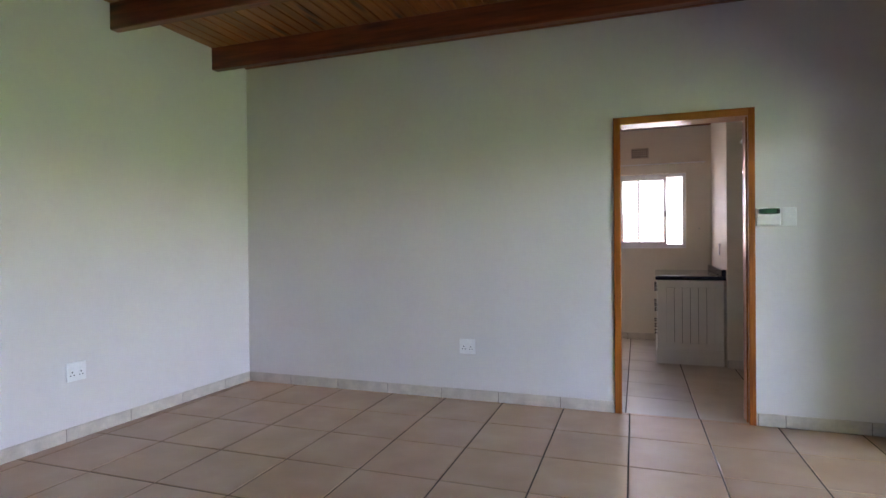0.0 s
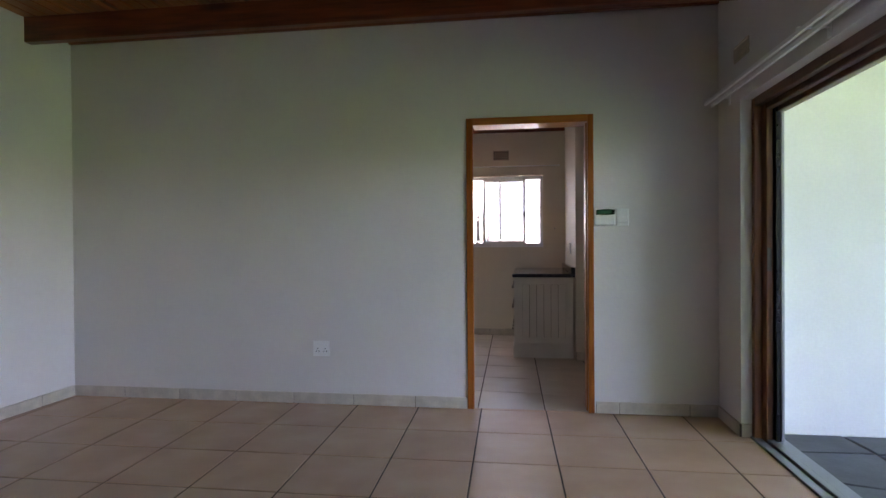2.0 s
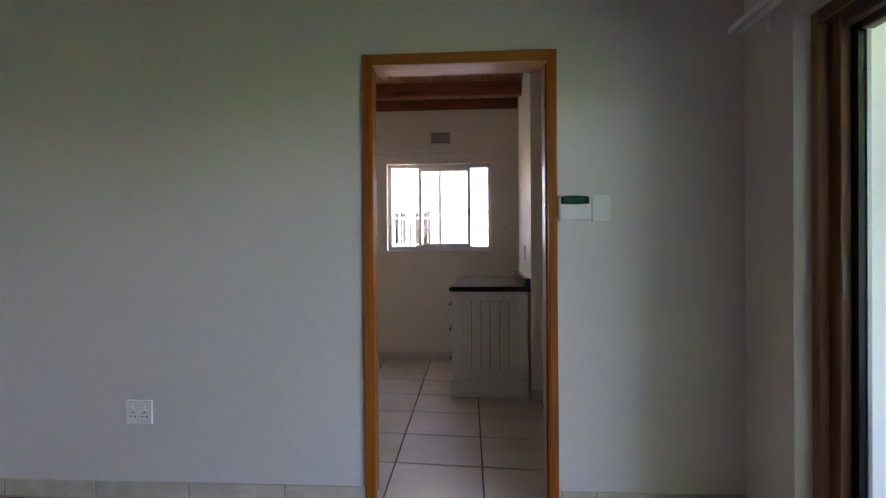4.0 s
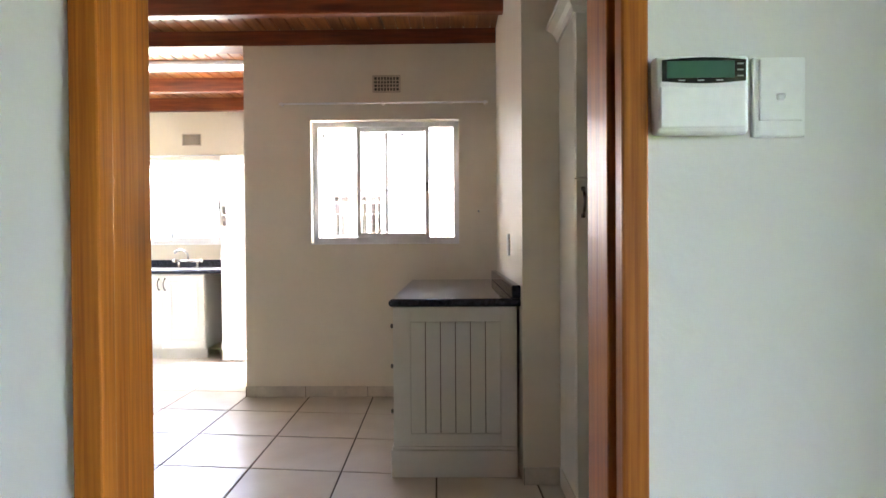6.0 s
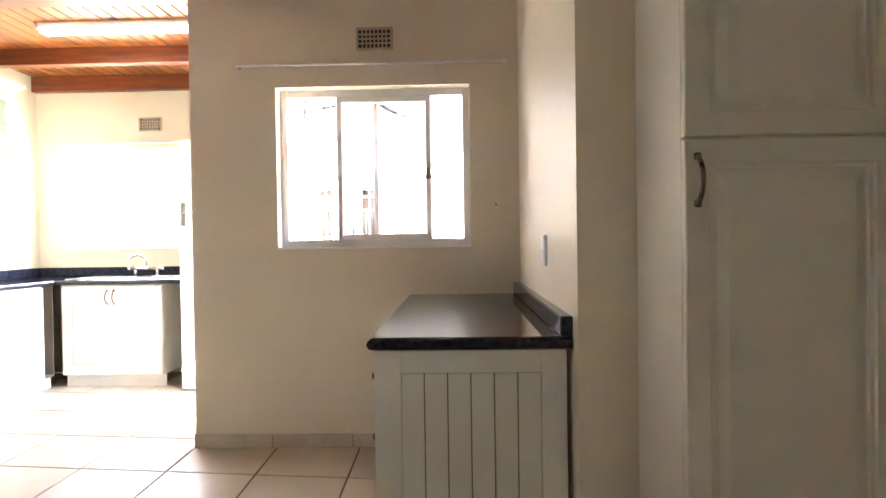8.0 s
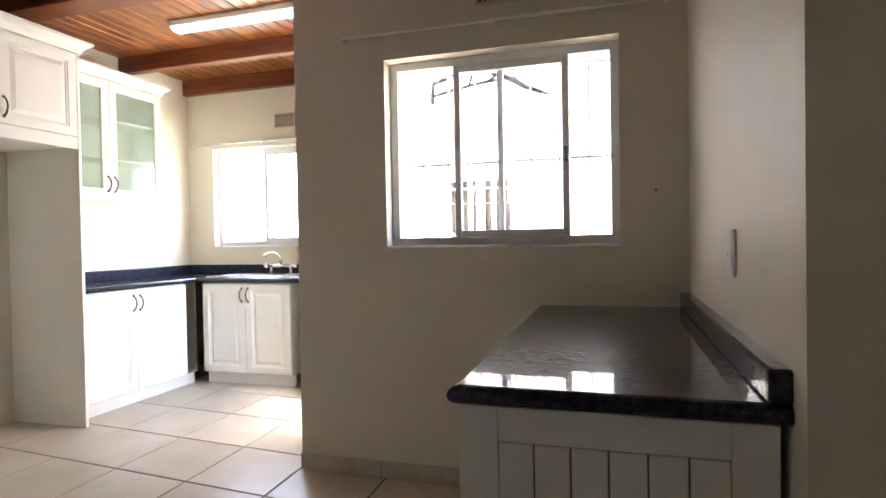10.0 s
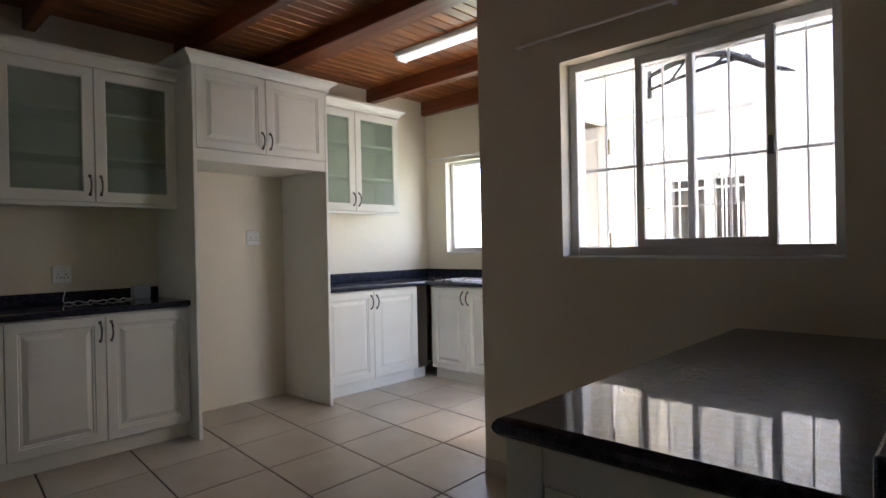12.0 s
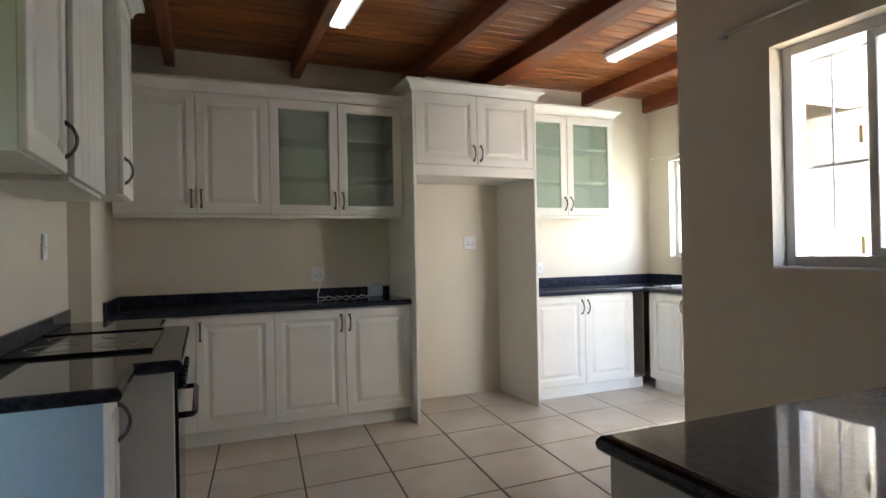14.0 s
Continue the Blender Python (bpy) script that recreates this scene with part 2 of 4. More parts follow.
BARPAINT = mat("grey_bar_paint", (0.78, 0.77, 0.75), 0.45, var=0.05)
GATEPAINT = mat("gate_paint", (0.52, 0.52, 0.51), 0.45, var=0.06)
LAWN = mat("lawn", (0.095, 0.165, 0.012), 0.9, var=0.2, var_scale=1.5, grain=0.35, grain_scale=60, bump=0.8, bump_scale=40)
CONCRETE = mat("concrete", (0.42, 0.40, 0.37), 0.85, var=0.1, var_scale=1.5, bump=0.3)
AIRBRICK = mat("clay_air_vent", (0.52, 0.44, 0.34), 0.7, var=0.08, var_scale=12)
DOORPAINT = mat("stable_door_paint", (0.74, 0.71, 0.64), 0.45, var=0.03, bump=0.05)


# ---- mesh helpers ----
def box(bm, x0, y0, z0, x1, y1, z1, bevel=0.0, seg=1):
    r = bmesh.ops.create_cube(bm, size=1.0, matrix=Matrix.LocRotScale(((x0 + x1) / 2, (y0 + y1) / 2, (z0 + z1) / 2), None, (abs(x1 - x0), abs(y1 - y0), abs(z1 - z0))))
    if bevel:
        es = list({e for v in r["verts"] for e in v.link_edges})
        bmesh.ops.bevel(bm, geom=es, offset=bevel, segments=seg, affect="EDGES", profile=0.5)
    return bm


def boxes(*dims, bevel=0.0, seg=1):
    bm = bmesh.new()
    for d in dims:
        box(bm, *d, bevel=bevel, seg=seg)
    return bm


def tube(bm, pts, r, n=8, close=True):
    """A round bar swept along points."""
    pts = [Vector(p) for p in pts]
    rings, ref = [], None
    for i, p in enumerate(pts):
        d = (pts[min(i + 1, len(pts) - 1)] - pts[max(i - 1, 0)]).normalized()
        if ref is None:
            ref = d.orthogonal().normalized()
        ref = (ref - d * ref.dot(d)).normalized()
        s = d.cross(ref)
        rad = r[i] if isinstance(r, (list, tuple)) else r
        rings.append([bm.verts.new(p + rad * (math.cos(2 * math.pi * k / n) * ref + math.sin(2 * math.pi * k / n) * s)) for k in range(n)])
    for a, b in zip(rings, rings[1:]):
        for k in range(n):
            f = bm.faces.new((a[k], a[(k + 1) % n], b[(k + 1) % n], b[k]))
            f.smooth = True
    if close:
        bm.faces.new(rings[0][::-1])
        bm.faces.new(rings[-1])
    return bm


def sweep(path, profile, closed_ends=True):
    """A moulding: profile points (outward, up) swept along an xy path with mitred corners; outward is to the right of the path."""
    bm = bmesh.new()
    P = [Vector((p[0], p[1])) for p in path]
    rows = []
    for i, p in enumerate(P):
        ds = []
        if i:
            ds.append((P[i] - P[i - 1]).normalized())
        if i < len(P) - 1:
            ds.append((P[i + 1] - P[i]).normalized())
        ns = [Vector((d.y, -d.x)) for d in ds]
        n = sum(ns, Vector((0, 0))).normalized()
        n = n / max(0.3, n.dot(ns[0]))
        rows.append([bm.verts.new((p.x + n.x * o, p.y + n.y * o, u)) for o, u in profile])
    m = len(profile)
    for a, b in zip(rows, rows[1:]):
        for k in range(m):
            bm.faces.new((a[k], b[k], b[(k + 1) % m], a[(k + 1) % m]))
    if closed_ends:
        bm.faces.new(rows[0])
        bm.faces.new(rows[-1][::-1])
    bmesh.ops.recalc_face_normals(bm, faces=bm.faces)
    return bm


def nested(w, h, loops, t, x0=0.0, z0=0.0, hole=False):
    """A moulded leaf: rectangles (inset, y) one inside the other on the front (towards -y), back at y = t; a hole or a field in the middle."""
    bm = bmesh.new()

    def ring(i, y):
        return [bm.verts.new((x0 + a, y, z0 + b)) for a, b in ((i, i), (w - i, i), (w - i, h - i), (i, h - i))]
    rs = [ring(0, t), *[ring(i, y) for i, y in loops]]
    if hole:
        rs.append(ring(loops[-1][0], t))
        rs.append(rs[0])
    for a, b in zip(rs, rs[1:]):
        for k in range(4):
            bm.faces.new((a[k], a[(k + 1) % 4], b[(k + 1) % 4], b[k]))
    if not hole:
        bm.faces.new(rs[-1])
        bm.faces.new(rs[0][::-1])
    bmesh.ops.recalc_face_normals(bm, faces=bm.faces)
    return bm


def mesh_of(name, bm, material):
    me = bpy.data.meshes.new(name)
    bm.to_mesh(me)
    bm.free()
    me.materials.append(material)
    return me


def part(name, bm, material, parent=None, label="", at=None):
    ob = new(name, mesh_of(name, bm, material))
    if parent is not None:
        ob.parent = parent
    if at is not None:
        ob.matrix_basis = at
    if label:
        tagged(ob, label)
    return ob


def thing(name, label, category, m=None, group="", kind=""):
    ob = new(name)
    ob.empty_display_size = 0.1
    if m is not None:
        ob.matrix_basis = m
    return tagged(ob, label, category, group, kind)


def solid(name, bm, material, label, category, kind="structure", group="", m=None):
    ob = part(name, bm, material, at=m)
    return tagged(ob, label, category, group, kind)


# ---- plan ----
LW, RW = -3.17, 1.72               # living room side walls
DW, DK = 4.0, 4.154                # partition: living face, kitchen face
BACK = -2.2                        # living room back wall
KL, KW, KF, HW = -3.33, 7.39, 9.36, 4.51   # kitchen: left wall, window wall, far wall, hob wall
NIB, STUB, STUBF = -0.965, 0.924, 5.83
CEIL, BEAM_Z = 2.86, 2.68          # living room boards and beams
KC, KB = 2.745, 2.615              # kitchen boards and beams
KR = 2.4                           # kitchen right wall
D0, D1, DH = 0.0, 0.905, 2.095      # door frame, outside


def wall(name, dims, material, label):
    return solid(name, boxes(*dims), material, label, "wall")


# living room
wall("wall_partition", [(LW - 0.16, DW, 0, D0 + 0.012, DK, CEIL), (D1 - 0.012, DW, 0, RW + 0.0, DK, CEIL), (D0 + 0.012, DW, DH - 0.012, D1 - 0.012, DK, CEIL)], PAINT, "plain white painted plaster wall with a doorway")
wall("wall_living_left", [(LW - 0.16, BACK, 0, LW, DW, CEIL)], PAINT, "plain white painted plaster side wall")
OP0, OP1, OPH = 0.3, 3.60, 2.06   # patio opening
wall("wall_living_right", [(RW, OP1, 0, RW + 0.24, DK, CEIL), (RW, BACK, 0, RW + 0.24, OP0, CEIL), (RW, OP0, OPH, RW + 0.24, OP1, CEIL)], PAINT, "white plaster wall with a wide patio opening")
wall("wall_living_back", [(LW - 0.16, BACK - 0.16, 0, RW + 0.24, BACK, CEIL)], PAINT, "plain white painted plaster wall")
# kitchen
wall("wall_kitchen_left", [(KL - 0.2, HW - 0.3, 0, KL, KF + 0.22, CEIL)], CREAM, "cream painted plaster wall behind the cabinets")
wall("wall_hob", [(KL, DK, 0, -2.42, 4.62, CEIL), (-2.42, DK, 0, -0.5, HW, CEIL)], CREAM, "cream painted plaster wall behind the hob")
wall("wall_partition_kitchen", [(-0.5, DK, 0, D0 + 0.012, DK + 0.01, CEIL), (D1 - 0.012, DK, 0, KR, DK + 0.01, CEIL), (D0 + 0.012, DK, DH - 0.012, D1 - 0.012, DK + 0.01, CEIL)], CREAM, "cream painted kitchen side of the partition")
wall("wall_kitchen_right", [(KR, DK, 0, KR + 0.15, STUBF + 0.2, CEIL)], CREAM, "plain cream plaster wall")
wall("wall_stub", [(STUB, STUBF, 0, KR, STUBF + 0.2, CEIL), (STUB, STUBF + 0.2, 0, STUB + 0.2, KW, CEIL)], CREAM, "cream painted stub wall behind the counter")
WT = 0.22                          # outer wall thickness


def pierced(x0, x1, y0, y1, holes):
    """Boxes of a wall along x with window holes (x0, x1, z0, z1)."""
    out, cur = [], x0
    for a, b, za, zb in holes:
        out += [(cur, y0, 0, a, y1, CEIL), (a, y0, 0, b, y1, za), (a, y0, zb, b, y1, CEIL)]
        cur = b
    return out + [(cur, y0, 0, x1, y1, CEIL)]


W1 = (-0.465, 0.645, 1.157, 2.075)
W2 = (-3.05, -1.93, 1.16, 2.08)
wall("wall_kitchen_window", pierced(NIB, STUB + 0.2, KW, KW + WT, [W1]), CREAM, "cream plaster wall with a sliding window")
wall("wall_kitchen_far", pierced(KL, NIB + WT, KF, KF + WT, [W2]), CREAM, "cream plaster wall with a window over the sink")
BD0, BD1 = 7.90, 8.755              # back door opening in the return wall
wall("wall_return", [(NIB, KW + WT, 0, NIB + WT, BD0, CEIL), (NIB, BD1, 0, NIB + WT, KF, CEIL), (NIB, BD0, 2.08, NIB + WT, BD1, CEIL)], CREAM, "cream plaster return wall with the back door")

# ceilings
def boarded(z, *fields):
    """Pine boards along y with V-joints, over fields (x0, x1, y0, y1)."""
    bm = bmesh.new()
    w, g = 0.098, 0.0035
    for x0, x1, y0, y1 in fields:
        x = x0
        while x < x1 - 0.02:
            xe = min(x + w, x1)
            vs = [[bm.verts.new((a, y, b)) for a, b in ((x + g + 0.004, z), (xe - g - 0.004, z), (xe - g, z + 0.005), (xe - g, z + 0.018), (x + g, z + 0.018), (x + g, z + 0.005))] for y in (y0, y1)]
            for k in range(6):
                bm.faces.new((vs[0][k], vs[0][(k + 1) % 6], vs[1][(k + 1) % 6], vs[1][k]))
            bm.faces.new(vs[0][::-1])
            bm.faces.new(vs[1])
            x += w
        box(bm, x0, y0, z + 0.014, x1, y1, z + 0.034)
    bmesh.ops.recalc_face_normals(bm, faces=bm.faces)
    return bm


solid("ceiling_living", boarded(CEIL, (LW - 0.1, RW + 0.2, BACK - 0.1, DW + 0.08)), BOARD, "varnished pine board ceiling", "ceiling")
solid("ceiling_kitchen", boarded(KC, (KL - 0.1, KR + 0.1, DW + 0.08, KW + 0.15), (KL - 0.1, NIB + 0.12, KW + 0.15, KF + 0.15)), BOARD, "varnished pine board ceiling", "ceiling")


def ceiling_beam(x0, x1, y0, y1, z0, z1=None):
    ob = solid("ceiling_beam", boxes((x0, y0, z0, x1, y1, (z1 or CEIL) + 0.004), bevel=0.006), BEAM, "reddish-brown varnished timber ceiling beam", "beam", group="ceiling beams")
    return ob


for y in (3.57, 2.62, 1.67, 0.72, -0.23, -1.18):
    ceiling_beam(LW - 0.02, RW + 0.02, y, y + 0.07, BEAM_Z)
ceiling_beam(LW, RW, DW - 0.03, DW, 2.80)
for y in (4.95, 5.835, 6.75):
    ceiling_beam(KL - 0.02, STUB + 0.6 if y < 5 else STUB + 0.02, y, y + 0.07, KB, KC)
ceiling_beam(KL - 0.02, STUB, KW - 0.012, KW + 0.17, 2.635, KC)
ceiling_beam(KL - 0.02, NIB + 0.02, 8.56, 8.64, KB, KC)
ceiling_beam(KL - 0.02, NIB + 0.02, KF - 0.06, KF + 0.01, KB - 0.01, KC)

# ---- outdoors ----
solid("ground", boxes((-400, -400, -0.5, 400, 400, -0.08)), LAWN, "sunlit green lawn reaching to the horizon", "lawn")
solid("patio_base", boxes((RW + 0.24, -4.0, -0.09, 5.2, 4.0, -0.035)), GROUT, "dark mortar bed of the patio", "patio")
solid("veranda_wall", boxes((RW + 0.24, 3.78, -0.08, 6.5, 4.0, 2.75)), OUTWALL, "white painted outside wall of the veranda", "wall")
# Two unseen walls, added to limit the daylight reaching the patio opening.
solid("veranda_end_blocker", boxes((5.2, 2.3, -0.08, 5.4, 3.78, 2.75)), OUTWALL, "unseen white wall added to block light at the veranda end", "wall")
solid("veranda_side_blocker", boxes((RW + 0.24, -0.2, -0.08, 5.4, 0.0, 2.75)), CONCRETE, "unseen grey wall added to block light beside the veranda", "wall")
solid("veranda_roof", boxes((RW + 0.2, -0.2, 2.75, 5.4, 4.1, 2.85)), OUTWALL, "white boarded veranda roof", "roof")
solid("house_roof", boxes((KL - 0.6, BACK - 0.6, CEIL + 0.06, KR + 0.3, KW + WT, CEIL + 0.16), (KL - 0.6, KW + WT, CEIL + 0.06, NIB + WT, KF + 0.3, CEIL + 0.16)), CONCRETE, "grey roof over the rooms", "roof")
solid("courtyard_floor", boxes((NIB + WT, KW + WT, -0.08, 6.0, 12.0, -0.03)), CONCRETE, "pale concrete floor of the courtyard", "floor")
YW = 9.2
CW0, CW1, CWZ0, CWZ1 = -0.71, -0.13, 0.80, 1.69     # window across the courtyard
solid("courtyard_wall", boxes((NIB + WT, YW, -0.08, CW0, YW + 0.2, 2.9), (CW0, YW, CWZ1, CW1, YW + 0.2, 2.9), (CW0, YW, -0.08, CW1, YW + 0.2, CWZ0), (CW1, YW, -0.08, 5.0, YW + 0.2, 2.9)), OUTWALL, "white painted outside wall across the courtyard", "wall")
solid("room_across", boxes((-0.745, YW + 0.55, -0.08, 0.3, YW + 0.60, 2.9), (-0.745, YW + 0.2, -0.08, -0.72, YW + 0.55, 2.9), (0.26, YW + 0.2, -0.08, 0.3, YW + 0.55, 2.9), (-0.745, YW + 0.2, 2.85, 0.3, YW + 0.60, 2.9)), CONCRETE, "dim room behind the barred window", "wall")

# window across the courtyard with white bars
CWW, CWH = CW1 - CW0, CWZ1 - CWZ0
cw = thing("barred_window", "white steel window with burglar bars across the courtyard", "window", pose(CW0, YW, CWZ0))
part("window_frame", boxes((0, 0.04, 0, 0.035, 0.1, CWH), (CWW - 0.035, 0.04, 0, CWW, 0.1, CWH), (0.035, 0.04, 0, CWW - 0.035, 0.1, 0.035), (0.035, 0.04, CWH - 0.035, CWW - 0.035, 0.1, CWH), (CWW * 0.46, 0.045, 0.035, CWW * 0.56, 0.095, CWH - 0.035)), ALU, cw)
part("pane", boxes((0.035, 0.065, 0.035, CWW * 0.46, 0.071, CWH - 0.035)), PANE, cw).visible_shadow = False
for x in (0.03, 0.11, 0.21, 0.235, 0.32, 0.40, 0.425, 0.50, 0.55):
    part("bar", tube(bmesh.new(), [(x, 0.0, -0.02), (x, 0.0, CWH + 0.02)], 0.0045, 6), ALU, cw)
for z in (0.16, 0.42, 0.78):
    part("bar", boxes((-0.01, 0.004, z, CWW + 0.01, 0.010, z + 0.016)), ALU, cw)
# lattice security gate, swung open square to the wall of the back door
gt = thing("security_gate", "pale grey steel lattice security gate swung open beside the back door", "gate", pose(NIB + WT + 0.012, BD1 + 0.03, -0.02))
GW, GH = 0.755, 2.07
for x in (0.0, GW - 0.032):
    part("gate_post", boxes((x, 0, 0, x + 0.032, 0.03, GH), bevel=0.003), GATEPAINT, gt)
for z in (0.02, 0.30, 0.62, 0.98, 1.14, 1.46, 1.78, GH - 0.032):
    thick = 0.030 if z in (0.02, GH - 0.032) else 0.011
    part("gate_rail", boxes((0.032, 0.009, z, GW - 0.032, 0.021, z + thick)), GATEPAINT, gt)
for x, z0, z1 in ((0.10, 0.05, 0.98), (0.19, 0.30, 1.14), (0.34, 1.46, 1.78), (0.28, 0.62, 1.46), (0.50, 1.14, 1.78), (0.62, 1.46, 2.04), (0.42, 0.05, 0.62), (0.56, 0.30, 1.14), (0.66, 0.62, 1.46), (0.10, 1.14, 1.78), (0.22, 1.78, 2.04)):
    part("gate_bar", boxes((x, 0.010, z0, x + 0.011, 0.020, z1)), GATEPAINT, gt)
# canopy above the back door
cn = thing("door_canopy", "small clear door canopy on black curved brackets", "canopy", pose(NIB + WT, 0, 0))


def bracket(y):
    """A moulded arm: a bowed top chord, a flatter lower chord and struts that leave open webs."""
    bm = bmesh.new()
    n = 14
    top = [(0.02 + 0.90 * k / n, y, 2.40 + 0.075 * math.sin(math.pi * min(1.0, k / n * 1.25)) - 0.33 * max(0.0, k / n - 0.35) ** 1.6) for k in range(n + 1)]
    low = [(0.02 + 0.66 * k / n, y, 2.305 + 0.085 * math.sin(math.pi * 0.5 * k / n)) for k in range(n + 1)]
    tube(bm, top, [0.015 + 0.012 * math.sin(math.pi * min(1.0, k / n * 1.1)) - 0.010 * (k == n) for k in range(n + 1)], 6)
    tube(bm, low, 0.012, 6)
    tube(bm, [(0.012, y, 2.24), (0.012, y, 2.46)], 0.018, 6)
    for a, b in ((3, 4), (6, 5), (9, 8)):
        tube(bm, [low[a], top[b]], 0.010, 6)
    return bm


for y in (7.74, 9.03):
    part("bracket", bracket(y), BLACK, cn, "black moulded bracket")
bm = bmesh.new()
rows = [[bm.verts.new((0.02 + 0.92 * k / 14, y, 2.425 + 0.075 * math.sin(math.pi * min(1.0, k / 14 * 1.25)) - 0.33 * max(0.0, k / 14 - 0.35) ** 1.6)) for k in range(15)] for y in (7.68, 9.10)]
for k in range(14):
    bm.faces.new((rows[0][k], rows[0][k + 1], rows[1][k + 1], rows[1][k]))
bmesh.ops.solidify(bm, geom=bm.faces[:], thickness=0.004)
part("sheet", bm, CANOPY, cn, "clear plastic sheet")

# ---- doorway between the rooms ----
fr = thing("door_frame", "orange varnished wooden door frame without a door", "door frame", pose(D0, DW, 0), kind="structure")
FY0, FY1 = -0.012, DK - DW + 0.022
for x0, sgn in ((0.0, 1), (D1 - D0 - 0.012, -1)):
    bm = bmesh.new()
    for y0, y1, t in ((FY0, 0.028, 0.041 if sgn < 0 else 0.048), (0.0282, 0.040, 0.025 if sgn < 0 else 0.032), (0.0402, FY1, 0.050 if sgn < 0 else 0.030)):
        a, b = sorted((x0, x0 + sgn * t))
        box(bm, a, y0, 0, b, y1, DH, bevel=0.004, seg=2)
    part("door_jamb", bm, FRAMEWOOD, fr)
part("door_head", boxes((0.044, FY0, DH - 0.052, D1 - D0 - 0.049, FY1, DH), bevel=0.004, seg=2), FRAMEWOOD_X, fr)

# ---- patio opening ----
po = thing("patio_door_frame", "dark wooden patio door frame, standing open", "door frame", pose(RW, OP1, 0), kind="structure")
part("jamb", boxes((0.062, -0.045, 0, 0.105, 0.0, OPH - 0.001), bevel=0.006, seg=2), STACKWOOD, po, "brown varnished jamb strip")
j2 = part("jamb", boxes((0.109, -0.10, 0, 0.148, 0.0, OPH - 0.001), bevel=0.006, seg=2), STACKWOOD, po, "brown varnished jamb strip with a lock plate")
part("lock_plate", boxes((0.112, -0.1035, 1.02, 0.135, -0.1015, 1.16), bevel=0.001), DULL, j2, "worn dark lock plate")
part("gate_stack", boxes((0.152, -0.13, 0.02, 0.176, 0.0, OPH - 0.001)), BLACK, po, "folded black security gate")
part("gate_edge", boxes((0.178, -0.136, 0.02, 0.192, -0.12, OPH - 0.10)), GREYALU, po, "grey metal gate edge")
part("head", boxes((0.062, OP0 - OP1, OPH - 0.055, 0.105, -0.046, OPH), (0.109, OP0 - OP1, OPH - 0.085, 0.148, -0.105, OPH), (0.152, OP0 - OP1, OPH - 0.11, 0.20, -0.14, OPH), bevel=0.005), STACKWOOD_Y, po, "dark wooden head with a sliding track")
part("sill", boxes((0.05, OP0 - OP1, 0.0, 0.10, -0.002, 0.012), (0.112, OP0 - OP1, 0.0, 0.15, -0.002, 0.022), (0.16, OP0 - OP1, -0.02, 0.235, -0.002, 0.010), bevel=0.003), GREYALU, po, "grey metal sliding track")

# curtain track above the patio opening
ct = thing("curtain_track", "white double curtain track on the wall above the patio opening", "curtain rail", pose(RW, 3.86, 2.10))
for dx, dz in ((-0.125, 0.0), (-0.085, -0.012)):
    part("track", boxes((dx - 0.007, -5.2, dz - 0.012, dx + 0.007, 0, dz + 0.012), bevel=0.003), PLASTIC, ct)
for y in (-0.08, -1.3, -2.6, -3.9):
    part("bracket", boxes((-0.135, y - 0.01, 0.013, 0.0, y + 0.01, 0.02), (-0.006, y - 0.015, -0.03, 0, y + 0.015, 0.05)), PLASTIC, ct)


# ---- windows ----
def sliding_window(name, x0, x1, z0, z1, y, sash0, sash1, label, step=0.15):
    """A white aluminium slider in a wall along x: outer frame, fixed and sliding lights, burglar bars outside."""
    w = thing(name, label, "window", pose(x0, y, z0), kind="structure")
    W, H, f = x1 - x0, z1 - z0, 0.04
    part("window_frame", boxes((0, 0.08, 0, f, 0.16, H), (W - f, 0.08, 0, W, 0.16, H), (f, 0.08, 0, W - f, 0.16, f), (f, 0.08, H - f, W - f, 0.16, H), bevel=0.002), ALU, w)
    part("window_sill", boxes((0.0, -0.004, -0.012, W, 0.08, 0.0), bevel=0.003), ALU, w)
    part("mullion", boxes((W / 2 - 0.014, 0.122, f, W / 2 + 0.014, 0.148, H - f)), ALU, w)
    part("pane", boxes((W / 2 + 0.014, 0.133, f, W - f, 0.137, H - f)), PANE, w)
    s = part("sash", boxes((sash0, 0.086, f, sash0 + 0.032, 0.118, H - f), (sash1 - 0.032, 0.086, f, sash1, 0.118, H - f), (sash0 + 0.032, 0.086, f, sash1 - 0.032, 0.118, f + 0.032), (sash0 + 0.032, 0.086, H - f - 0.032, sash1 - 0.032, 0.118, H - f), bevel=0.002), ALU, w, "sliding sash")
    part("pane", boxes((sash0 + 0.032, 0.10, f + 0.032, sash1 - 0.032, 0.104, H - f - 0.032)), PANE, s)
    part("latch", boxes((sash1 - 0.026, 0.068, H * 0.42, sash1 - 0.004, 0.086, H * 0.42 + 0.07), bevel=0.004), GREYALU, s, "grey latch")
    n = int(W / step)
    for i in range(1, n + 1):
        part("bar", tube(bmesh.new(), [(W * i / (n + 1), 0.185, 0), (W * i / (n + 1), 0.185, H)], 0.0055, 6), BARPAINT, w, "pale grey burglar bar")
    for z in (H * 0.44, H * 0.93):
        part("bar", boxes((0, 0.176, z, W, 0.182, z + 0.014)), BARPAINT, w, "pale grey burglar bar")
    for o in w.children_recursive:
        if o.name.startswith("pane"):
            o.visible_shadow = False
    return w


sliding_window("window_1", *W1, KW, 0.33, 0.885, "white aluminium sliding window, partly open, with burglar bars")
sliding_window("window_2", *W2, KF, 0.50, 1.07, "white aluminium sliding window above the sink", 0.3)

